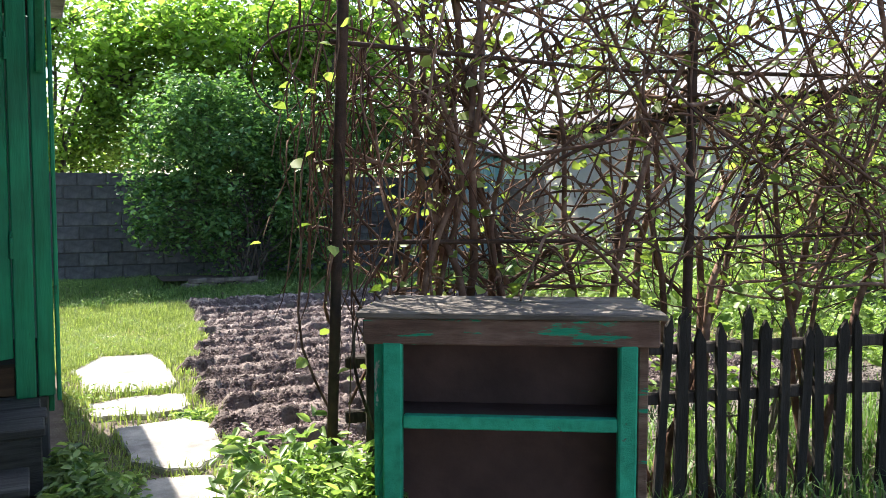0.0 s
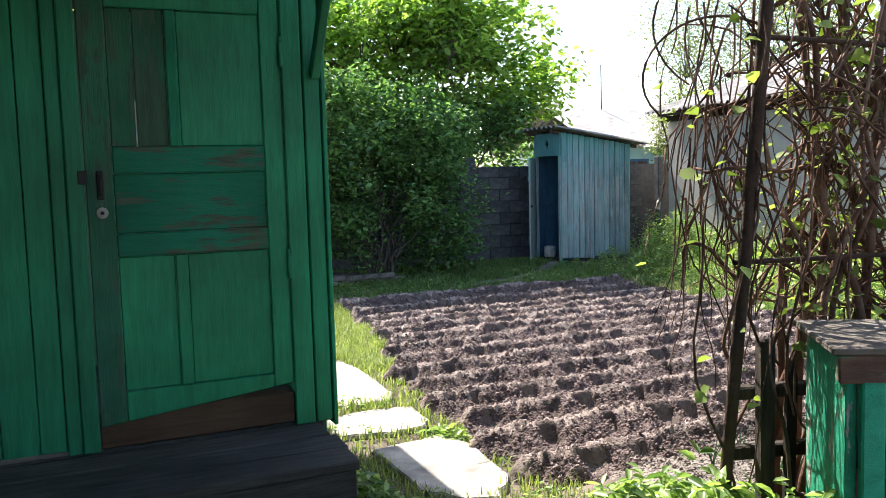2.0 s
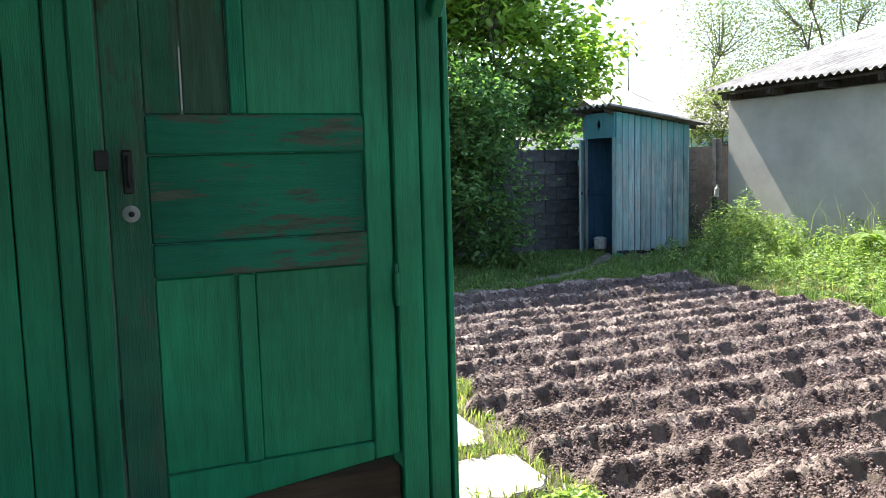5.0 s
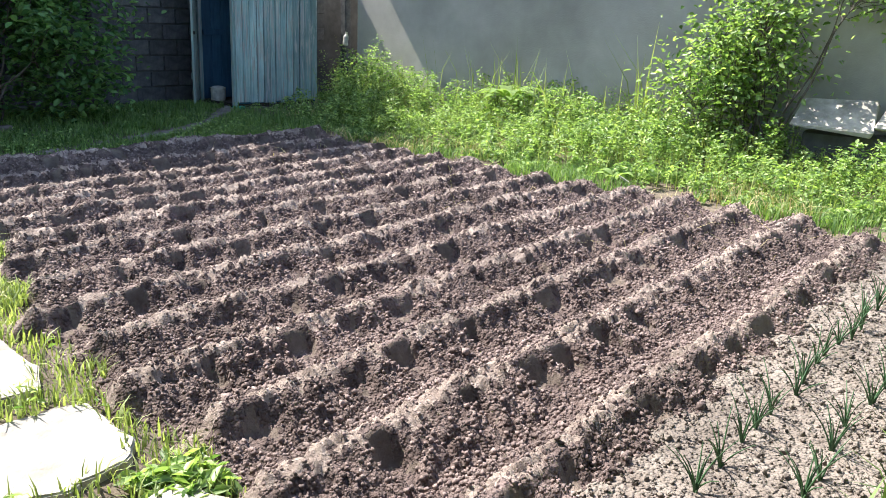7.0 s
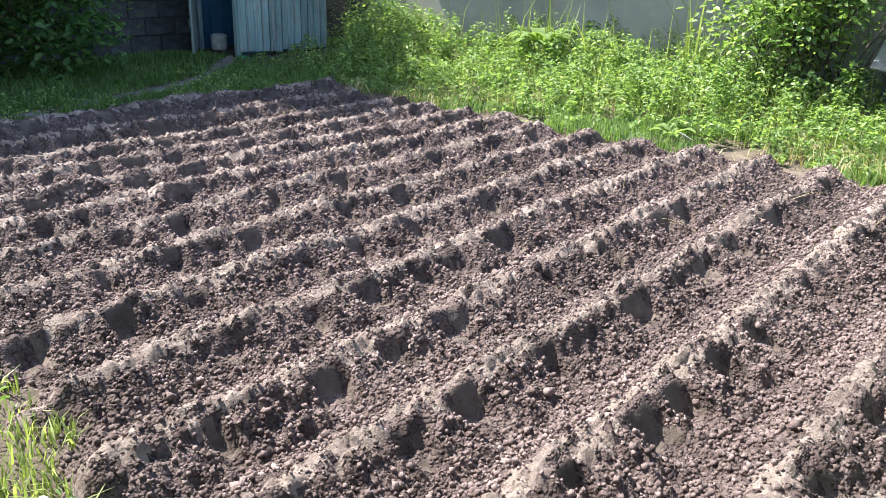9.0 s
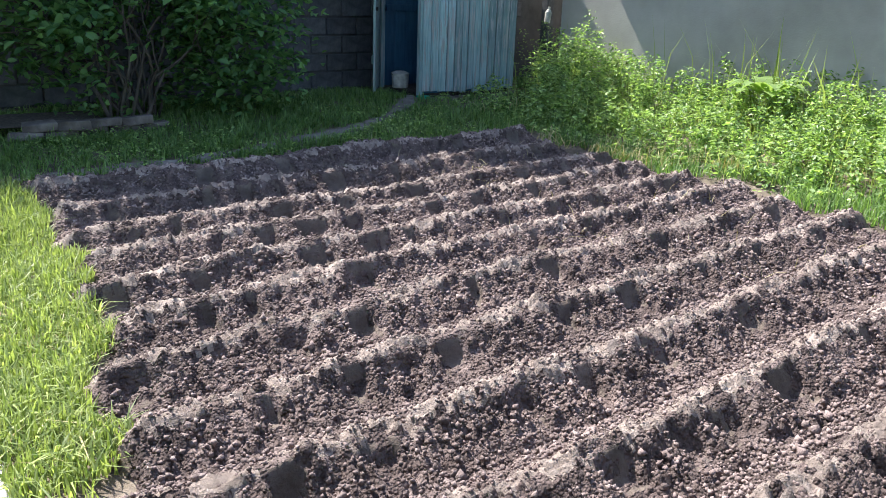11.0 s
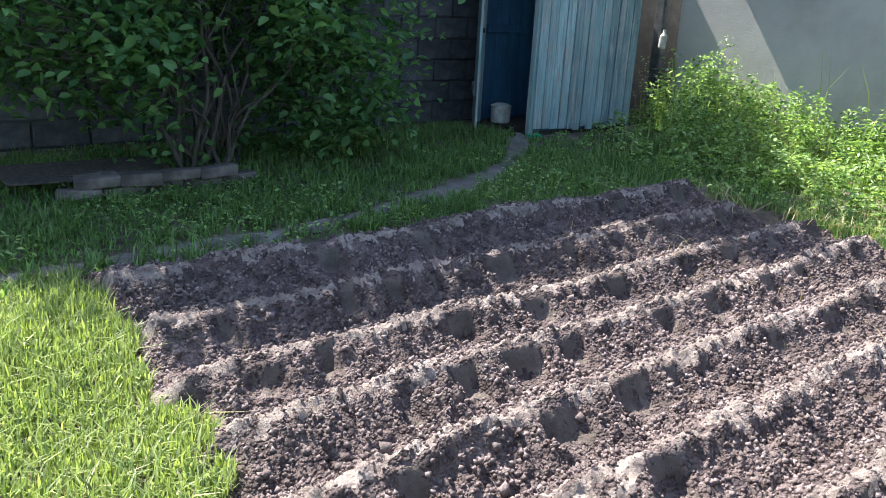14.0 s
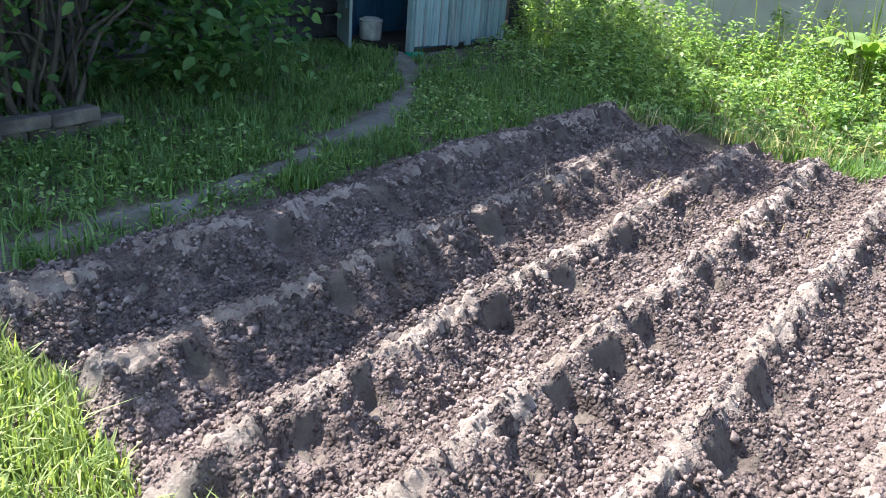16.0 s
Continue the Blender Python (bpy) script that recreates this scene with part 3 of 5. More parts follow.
def house():
    root = tagged(new("house"), "old house porch with dark green board wall and pale plaster wall", "house")
    # green board wall beside the door
    xs = [-1.46, -1.32, -1.19, -1.06, -0.91, -0.80]
    # added unseen backing that keeps daylight out of the board gaps
    part("lining", block((-1.5, HW + 0.032, 0.36), (-0.8, HW + 0.06, 2.75), 0), DARKWOOD, root)
    for i in range(5):
        part("board", block((xs[i] + 0.002, HW, 0.36), (xs[i + 1] - 0.002, HW + 0.03, 2.75), 0.004, jitter=0.0015), GREEN, root)
    part("door_frame_side", block((-0.797, HW - 0.014, 0.34), (-0.735, HW + 0.06, 2.75), 0.006), GREEN, root)
    part("door_frame_side", block((-0.733, HW - 0.028, 0.34), (-0.662, HW + 0.06, 2.75), 0.006), GREEN, root)
    part("door_frame_side", block((0.245, HW - 0.02, 0.33), (0.342, HW + 0.06, 2.75), 0.006), GREEN_LIT, root)
    part("corner_board", block((0.352, HW - 0.01, 0.33), (0.432, HW + 0.06, 2.75), 0.006), GREEN_LIT, root)
    part("corner_trim", block((0.441, HW - 0.012, 0.3), (0.462, HW + 0.1, 2.75), 0.004), GREEN_LIT, root)
    part("header", block((-0.66, HW + 0.001, 2.49), (0.243, HW + 0.06, 2.75), 0.006), GREEN, root)
    part("threshold", block((-0.66, HW + 0.004, 0.345), (0.243, HW + 0.1, 0.50), 0.006), THRESH, root)
    # end wall of the porch room
    for i in range(14):
        y0 = HW + 0.102 + i * 0.14
        part("side_board", block((0.40, y0, 0.22), (0.43, y0 + 0.136, 2.75), 0.004), GREEN, root)
    part("back_wall", block((-1.3, HW + 2.08, 0.0), (0.43, HW + 2.2, 2.75), 0), PLASTER, root)
    part("foundation", block((-1.24, HW + 0.03, -0.1), (0.40, HW + 2.08, 0.33), 0.01), MORTAR, root)
    part("porch_ceiling", block((-1.24, HW + 0.07, 2.76), (0.40, HW + 2.08, 2.82), 0), DARKWOOD, root)
    # plaster house wall with a window
    W = -1.235
    part("wall_lower", block((W - 0.35, -3.0, -0.1), (W, HW - 0.002, 1.42), 0.012), PLASTER, root)
    part("wall_near", block((W - 0.35, -3.0, 1.422), (W - 0.1, 2.85, 2.75), 0), PLASTER, root)
    part("wall_top", block((W - 0.35, 2.852, 2.6), (W - 0.1, HW - 0.002, 2.75), 0), PLASTER, root)
    part("window_reveal", block((W - 0.35, 4.56, 1.422), (W - 0.072, HW - 0.002, 2.598), 0.004), DARKWOOD, root)
    part("wall_back_room", block((W - 2.6, 2.5, 0.0), (W - 2.5, HW, 2.75), 0), CAB_IN, root)
    part("room_end", block((W - 2.5, HW + 0.02, 0.0), (W - 0.352, HW + 0.12, 2.75), 0), CAB_IN, root)
    part("room_side", block((W - 2.5, 2.5, 0.0), (W - 0.352, 2.6, 2.75), 0), CAB_IN, root)
    part("room_ceiling", block((W - 2.5, 2.6, 2.76), (W - 0.352, HW, 2.8), 0), CAB_IN, root)
    # roof and canopy
    part("roof", block((W - 3.2, -3.3, 2.84), (0.62, HW + 2.5, 2.93), 0.01), OLD_SLATE, root)
    part("canopy_beam", block((0.36, HW - 0.55, 2.62), (0.46, HW - 0.03, 2.72), 0.008), DARKWOOD, root)
    part("canopy_brace", block((-0.022, -0.03, 0), (0.022, 0.03, 0.72), 0.006, m=pose(0.40, HW - 0.035, 2.06, 38, 0, 0)), GREEN, root, "dark green diagonal canopy brace")
    part("canopy_roof", block((-0.95, HW - 0.75, 2.73), (0.60, HW + 0.0, 2.77), 0.006), DARKWOOD, root)
    return root


def window(W=-1.325):
    root = tagged(new("window_1"), "old white wooden window with peeling paint", "window", kind="structure")
    y0, y1, z0, z1 = 2.86, 4.50, 1.445, 2.59
    fr = link("window_frame", None, root)
    for lo, hi in (((W - 0.1, y0, z0), (W + 0.01, y0 + 0.07, z1)), ((W - 0.1, y1 - 0.07, z0), (W + 0.01, y1, z1)), ((W - 0.1, y0 + 0.072, z0), (W + 0.005, y1 - 0.072, z0 + 0.06)),
                   ((W - 0.1, y0 + 0.072, z1 - 0.07), (W + 0.005, y1 - 0.072, z1)), ((W - 0.08, 3.7, z0 + 0.062), (W - 0.005, 3.75, z1 - 0.072)), ((W - 0.06, y1 + 0.004, z0), (W + 0.03, y1 + 0.05, z1))):
        part("frame_bar", block(lo, hi, 0.006), WHITE, fr)
    part("window_sill", block((W - 0.14, y0, 1.424), (W + 0.105, 5.04, 1.442), 0.004, jitter=0.003), PLASTER, root)
    for a, b in ((y0 + 0.07, 3.7), (3.75, y1 - 0.07)):
        pane = part("pane", block((W - 0.05, a, z0 + 0.06), (W - 0.046, b, z1 - 0.07), 0), PANE, root)
        pane.visible_shadow = False
    return root


def door():
    root = tagged(new("door_1"), "closed dark green panelled wooden door with weathered peeling paint", "door", kind="structure")
    L, R, Y = -0.655, 0.238, HW - 0.006
    top = 2.48
    lean = lambda x: 0.435 + 0.10 * (x - L) / (R - L) + 0.012

    def bar(name, x0, x1, z0, z1, mat, y=Y, d=0.03, slope=False):
        bm = block((x0, y, z0), (x1, y + d, z1), 0.005)
        if slope:
            for v in bm.verts:
                if v.co.z < (z0 + z1) / 2:
                    v.co.z += lean(v.co.x) - z0
        return part(name, bm, mat, root)
    bar("stile", L, L + 0.115, 0.44, top, GREEN_BARE, slope=True)
    bar("stile", R - 0.09, R, 0.52, top, GREEN_LIT, slope=True)
    a, b = L + 0.117, R - 0.092
    bar("top_rail", a, b, 2.35, top, GREEN_LIT)
    bar("lock_rail", a, b, 1.605, 1.725, GREEN_RAIL, Y - 0.004)
    bar("middle_rail", a, b, 1.225, 1.33, GREEN_RAIL, Y - 0.004)
    bar("bottom_rail", a, b, 0.44, 0.60, GREEN_LIT, slope=True)
    bar("muntin", -0.285, -0.235, 1.727, 2.348, GREEN_WORN)
    bar("muntin", -0.29, -0.235, 0.602, 1.223, GREEN_LIT)
    for x0, x1, z0, z1, mt in ((a, -0.43, 1.727, 2.348, GREEN_BARE), (-0.424, -0.287, 1.727, 2.348, GREEN_BARE), (-0.233, b, 1.727, 2.348, GREEN_LIT),
                               (a, b, 1.332, 1.603, GREEN_RAIL), (a, -0.292, 0.602, 1.223, GREEN_LIT), (-0.233, b, 0.602, 1.223, GREEN_LIT)):
        bar("panel", x0, x1, z0, z1, mt, Y + 0.014, 0.012)
    # white strip painted in for bright light showing through the panel split
    part("light_sliver", block((-0.4295, Y + 0.011, 1.74), (-0.4245, Y + 0.0135, 1.93), 0), WHITE, root, "pale strip standing for light through a split panel")
    for z in (1.13, 2.16):
        lot = Lot()
        tube(lot, [(R + 0.004, Y - 0.012, z - 0.055), (R + 0.004, Y - 0.012, z + 0.055)], 0.011, 8)
        tube(lot, [(R + 0.004, Y - 0.012, z + 0.06), (R + 0.004, Y - 0.012, z + 0.085)], 0.007, 8)
        link("hinge", lot.mesh("hinge", GREEN, True), root)
    h = part("door_handle", block((L + 0.045, Y - 0.008, 1.49), (L + 0.075, Y + 0.002, 1.62), 0.004), IRON, root, "black iron pull handle")
    lot = Lot()
    tube(lot, [(L + 0.06, Y - 0.004, 1.51), (L + 0.06, Y - 0.03, 1.53), (L + 0.06, Y - 0.03, 1.585), (L + 0.06, Y - 0.004, 1.605)], 0.005, 6)
    link("grip", lot.mesh("grip", IRON, True), h)
    part("latch_plate", block((L - 0.03, Y - 0.03, 1.56), (L + 0.01, Y - 0.004, 1.62), 0.003), IRON, root, "dark iron latch plate")
    lot = Lot()
    tube(lot, [(L + 0.062, Y + 0.004, 1.43), (L + 0.062, Y - 0.006, 1.43)], 0.026, 14)
    esc = link("lock_rosette", lot.mesh("lock_rosette", SLATE, False), root, "round grey metal lock rosette")
    lot = Lot()
    tube(lot, [(L + 0.062, Y - 0.004, 1.43), (L + 0.062, Y - 0.031, 1.43)], 0.009, 8)
    link("keyhole", lot.mesh("keyhole", IRON), esc)
    return root


def deck():
    root = tagged(new("porch_deck"), "low grey weathered wooden porch deck with a step", "porch deck")
    for i in range(3):
        y0 = 4.40 + i * 0.215
        part("deck_board", block((-1.285, y0, 0.285), (0.37 + 0.015 * math.sin(i * 2.0), y0 + 0.21, 0.33), 0.008, jitter=0.003), DECK, root)
    part("front_riser", block((-1.285, 4.415, 0.0), (0.355, 4.445, 0.283), 0.006), DECK, root)
    part("side_riser", block((0.325, 4.447, 0.0), (0.355, 5.03, 0.283), 0.006), DECK, root)
    part("step_board", block((-1.285, 4.08, 0.115), (0.30, 4.405, 0.155), 0.008), DECK, root)
    part("step_riser", block((-1.285, 4.1, -0.05), (0.28, 4.13, 0.113), 0.006), DECK, root)
    return root


house(); window(); door(); deck()

# ---- outhouse ----
HUT = pose(6.41, 12.37, 0.2, 0.6, 0, 0)


def hut():
    root = tagged(new("outhouse"), "small leaning turquoise plank outhouse with open door", "outhouse")
    root.matrix_basis = HUT
    W, D, H0, H1 = 1.36, 0.82, 2.10, 1.89
    n = 13
    xs = np.cumsum([0] + [random.uniform(0.85, 1.15) for _ in range(n)])
    xs = xs / xs[-1] * W
    for i in range(n):
        top = H0 + (H1 - H0) * (xs[i] + xs[i + 1]) / 2 / W
        low = random.uniform(0.0, 0.05)
        dy = random.uniform(-0.007, 0.007)
        part("plank", block((xs[i] + 0.005, -0.012 + dy, low), (xs[i + 1] - 0.005, 0.012, top), 0.003, jitter=0.003), TURQ, root)
    part("corner_cap", block((0.0, -0.034, 1.62), (0.085, -0.021, H0 - 0.06), 0.003), TURQ, root)
    # door side
    part("door_post", block((-0.02, 0.014, 0.0), (0.03, 0.07, 1.72), 0.004), TURQ, root)
    part("door_post", block((-0.02, D - 0.06, 0.0), (0.03, D, 1.72), 0.004), TURQ, root)
    bm = bmesh.new()
    c, r, rz = D / 2 + 0.0, 0.06, 0.1
    outer = [(0.014, 1.722), (D, 1.722), (D, H0 - 0.005), (0.014, H0 - 0.005)]
    inner = [(c, 1.92 - rz), (c + r, 1.92), (c, 1.92 + rz), (c - r, 1.92)]
    vo = [[bm.verts.new((x, y, z)) for y, z in outer] for x in (-0.02, 0.005)]
    vi = [[bm.verts.new((x, y, z)) for y, z in inner] for x in (-0.02, 0.005)]
    mid = [(0, (0, 3)), (1, (0, 1)), (2, (1, 2)), (3, (2, 3))]
    for s in (0, 1):
        for q in range(4):
            bm.faces.new([vo[s][q], vo[s][(q + 1) % 4], vi[s][(q + 1) % 4], vi[s][q]])
    for q in range(4):
        bm.faces.new([vi[0][q], vi[0][(q + 1) % 4], vi[1][(q + 1) % 4], vi[1][q]])
        bm.faces.new([vo[0][q], vo[0][(q + 1) % 4], vo[1][(q + 1) % 4], vo[1][q]])
    bmesh.ops.recalc_face_normals(bm, faces=bm.faces)
    part("gable_board", bm, TURQ_TOP, root, "turquoise board with a diamond cut-out")
    # inner walls
    for i in range(8):
        x0 = 0.04 + i * (W - 0.08) / 8
        part("back_plank", block((x0, D - 0.02, 0.0), (x0 + (W - 0.08) / 8 - 0.004, D, 1.9), 0.003), BLUE, root)
    for i in range(6):
        y0 = 0.016 + i * (D - 0.04) / 6
        part("side_plank", block((W - 0.025, y0, 0.0), (W, y0 + (D - 0.04) / 6 - 0.004, 1.88), 0.003), BLUE, root)
    part("inner_lining", block((0.035, 0.016, 0.02), (W - 0.03, 0.024, 1.85), 0), BLUE, root)
    part("cross_rail", block((0.05, D - 0.06, 0.86), (W - 0.05, D - 0.024, 0.93), 0.003), BLUE, root)
    part("floor_board", block((0.035, 0.03, -0.03), (W - 0.03, D - 0.025, 0.02), 0.004), DARKWOOD, root)
    part("seat_box", block((0.85, 0.03, 0.022), (W - 0.03, D - 0.07, 0.42), 0.004), BLUE, root)
    part("corner_foot", block((-0.03, -0.04, -0.16), (0.1, 0.06, -0.002), 0.006), MINT, root, "mint green corner foot")
    for x0 in (0.2, 0.48, 0.8, 1.1):
        part("base_brick", block((x0, -0.02, -0.14), (x0 + 0.24, 0.09, -0.03), 0.008, jitter=0.008), BRICK, root)
    # open door leaf
    leaf = part("door_leaf", block((-0.62, 0, 0.0), (0, 0.025, 1.68), 0.004), TURQ, root, "open turquoise plank door")
    leaf.matrix_basis = pose(-0.02, D - 0.02, 0.02, 0, 0, 52)
    part("ledge", block((-0.56, 0.026, 1.3), (-0.05, 0.05, 1.38), 0.003), TURQ, leaf)
    part("ledge", block((-0.56, 0.026, 0.3), (-0.05, 0.05, 0.38), 0.003), TURQ, leaf)
    part("bolt", block((-0.60, -0.02, 0.86), (-0.5, -0.002, 0.90), 0.003), IRON, leaf)
    # two added panels block the sky so the diamond cut-out stays dark
    part("ceiling_board", block((0.006, 0.026, 1.78), (W - 0.026, D - 0.002, 1.8), 0), BLUE, root)
    part("upper_back", block((0.04, D - 0.02, 1.902), (W * 0.9, D, 2.0), 0), BLUE, root)
    # corrugated roof
    lot = Lot()
    ys = np.linspace(-0.2, D + 0.2, 90)
    zs = 0.022 * np.sin(2 * np.pi * ys / 0.15)
    for off in (0.0, 0.008):
        X = np.array([-0.2, 0.3, 1.0, 1.6])
        v = np.stack([np.repeat(X[None], 90, 0), np.repeat(ys[:, None], 4, 1), zs[:, None] + off + (H0 + 0.05 + (H1 - H0) * X / W)[None]], -1)
        k = (np.arange(89)[:, None] * 4 + np.arange(3)[None]).reshape(-1, 1)
        lot.add(v.reshape(-1, 3), k + [[0, 4, 5, 1]])
    i = np.arange(89)[:, None]
    lot.q.append(np.concatenate([i * 4 + [[0, 4, 4 + 360, 360]], i * 4 + 3 + [[0, 4, 4 + 360, 360]]]))
    link("roof", lot.mesh("roof", OLD_SLATE, True), root, "weathered corrugated slate roof")
    for y0 in (0.02, D - 0.06):
        part("rafter", block((-0.16, y0, -0.06), (1.54, y0 + 0.045, -0.006), 0.004, m=pose(0, 0, H0 + 0.02, 0, math.degrees(math.atan2(H0 - H1, W)), 0)), DARKWOOD, root)
    return root


hut()


def bucket():
    bm = bmesh.new()
    prof = [(0.0, 0.0), (0.088, 0.0), (0.094, 0.01), (0.1, 0.15), (0.104, 0.155), (0.104, 0.165), (0.09, 0.17), (0.06, 0.185), (0.0, 0.19)]
    vs = [[bm.verts.new((r * math.cos(a), r * math.sin(a), z)) for a in np.linspace(0, 2 * math.pi, 20, endpoint=False)] for r, z in prof[1:-1]]
    for a, b in zip(vs, vs[1:]):
        for i in range(20):
            bm.faces.new([a[i], a[(i + 1) % 20], b[(i + 1) % 20], b[i]])
    bm.faces.new(vs[0][::-1]), bm.faces.new(vs[-1])
    root = new("enamel_bucket")
    part("body", bm, ENAMEL, root, smooth=False)
    lot = Lot()
    a = np.linspace(0, math.pi, 14)
    tube(lot, np.stack([0.106 * np.cos(a), 0.106 * np.sin(a) * 0.95, 0.15 + 0.02 * np.sin(a)], 1), 0.004, 5)
    link("handle", lot.mesh("handle", IRON, True), root)
    root.matrix_basis = HUT @ pose(0.11, 0.56, 0.02)
    tagged(root, "small stained white enamel bucket with lid in the outhouse", "bucket")


bucket()

# ---- outbuilding and fence ----
BW = 8.84


def outbuilding():
    root = tagged(new("outbuilding"), "long low outbuilding with bare grey rendered wall and slate roof", "outbuilding")
    part("wall", block((BW, -2.0, -0.1), (BW + 0.3, 12.68, 2.49), 0.015), RENDERED, root)
    part("end_wall", block((BW + 0.302, 12.38, -0.1), (BW + 4.0, 12.68, 2.64), 0.015), RENDERED, root)
    part("rear_wall", block((BW + 4.0, -2.0, -0.1), (BW + 4.3, 12.68, 3.4), 0), RENDERED, root)
    part("near_wall", block((BW + 0.302, -2.0, -0.1), (BW + 4.0, -1.7, 3.0), 0), RENDERED, root)
    for i in range(16):
        y0 = 12.5 - i * 0.92
        part("rafter_end", block((BW - 0.3, y0 - 0.09, -0.005), (BW + 1.0, y0, 0.075), 0.006, m=pose(0, 0, 2.5, 0, -0.0, 0)), DARKWOOD, root)
    part("wall_plate", block((BW - 0.02, -2.0, 2.492), (BW + 0.2, 12.66, 2.494), 0), DARKWOOD, root)
    part("beam_fill", block((BW + 0.06, -2.0, 2.496), (BW + 0.3, 12.6, 2.74), 0), DARKWOOD, root)
    part("batten", block((BW - 0.29, -2.2, 2.578), (BW - 0.22, 12.6, 2.61), 0.004), DARKWOOD, root)
    roof = link("roof", None, root)
    slope = 0.3
    for s in range(15):
        y1 = 12.84 - s * 1.02
        for c in range(3):
            lot = Lot()
            ys = np.linspace(y1 - 1.1, y1, 46)
            zs = 0.026 * np.sin(2 * np.pi * (ys - 12.84) / 0.1375) + 0.007 * (s % 2)
            X = np.array([BW - 0.38 + 1.5 * c, BW - 0.38 + 1.5 * c + 1.62])
            for off in (0.0, 0.009):
                v = np.stack([np.repeat(X[None], 46, 0), np.repeat(ys[:, None], 2, 1), zs[:, None] + off + 2.65 + 0.014 * c + (slope * (X - X[0]) + slope * 1.5 * c)[None]], -1)
                k = (np.arange(45)[:, None] * 2)
                lot.add(v.reshape(-1, 3), k + [[0, 2, 3, 1]])
            i = np.arange(45)[:, None] * 2
            lot.q.append(np.concatenate([i + [[0, 2, 94, 92]], i + 1 + [[0, 2, 94, 92]]]))
            link("roof_sheet", lot.mesh("roof_sheet", SLATE, True), roof)
    return root


outbuilding()

FV = 13.36


def fence_wall():
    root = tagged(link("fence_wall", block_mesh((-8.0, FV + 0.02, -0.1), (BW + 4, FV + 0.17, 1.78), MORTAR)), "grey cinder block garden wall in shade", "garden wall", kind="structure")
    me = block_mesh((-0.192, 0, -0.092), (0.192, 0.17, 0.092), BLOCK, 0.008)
    for r in range(8):
        for c in range(26):
            x = -1.0 + c * 0.4 + 0.2 * (r % 2)
            if x < BW - 0.1:
                link("cinder_block", me, root, m=pose(x, FV + random.uniform(-0.004, 0.004), 0.29 + r * 0.2, random.uniform(-0.6, 0.6), 0, random.uniform(-0.6, 0.6)))
    for x in (5.15,):
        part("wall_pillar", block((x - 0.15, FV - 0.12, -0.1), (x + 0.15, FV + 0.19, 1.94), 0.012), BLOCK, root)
    return root


def block_mesh(lo, hi, material, bevel=0.0):
    me = bpy.data.meshes.new("block")
    bm = block(lo, hi, bevel)
    bm.to_mesh(me)
    bm.free()
    me.materials.append(material)
    return me


fence_wall()
tagged(part("gate_pillar", block((BW - 0.12, 12.8, -0.1), (BW - 0.002, 12.92, 1.9), 0.012), BLOCK), "narrow dark block pillar at the corner of the wall", "pillar")

# ---- cabinet by the vine ----
CAB = pose(1.325, 2.735, 0.0, 0, 0, -31.8)


def cabinet():
    root = tagged(new("old_cabinet"), "old open cabinet with peeling mint green frame on bare brown wood", "cabinet")
    root.matrix_basis = CAB
    w, d, h = 0.905, 0.4, 1.015
    for i, (y0, y1) in enumerate(((-0.022, 0.1), (0.106, 0.27), (0.276, 0.45))):
        part("top_board", block((-0.05 + 0.01 * i, y0, h - 0.02), (w + 0.05 - 0.012 * i, y1, h), 0.005, jitter=0.003), TOPWOOD, root)
    part("apron", block((-0.03, -0.012, h - 0.108), (w + 0.03, 0.022, h - 0.022), 0.005, jitter=0.002), MINT_WORN, root, "brown front rail with mint paint remnants")
    part("frame_post", block((0.035, -0.012, 0.0), (0.1, 0.03, h - 0.09), 0.006, jitter=0.002), MINT, root)
    part("frame_post", block((w - 0.1, -0.012, 0.0), (w - 0.04, 0.03, h - 0.09), 0.006, jitter=0.002), MINT, root)
    part("side_panel", block((0.0, 0.024, 0.0), (0.033, d, h - 0.036), 0.004), MINT_FLAKE, root, "flaking mint green side panel")
    part("side_panel", block((w - 0.033, 0.024, 0.0), (w, d, h - 0.036), 0.004), MINT_WORN, root)
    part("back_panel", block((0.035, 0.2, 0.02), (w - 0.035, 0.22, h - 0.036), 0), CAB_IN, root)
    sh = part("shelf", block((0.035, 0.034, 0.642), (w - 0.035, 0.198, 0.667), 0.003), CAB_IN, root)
    part("shelf_edge", block((0.102, -0.006, 0.626), (w - 0.102, 0.032, 0.67), 0.004), MINT, sh, "mint green shelf edge")
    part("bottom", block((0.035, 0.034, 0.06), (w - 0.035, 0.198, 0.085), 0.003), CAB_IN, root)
    return root


cabinet()

# ---- picket fence and trellis ----
TR = pose(1.42, 3.30, 0.0, 0, 0, -15.0)


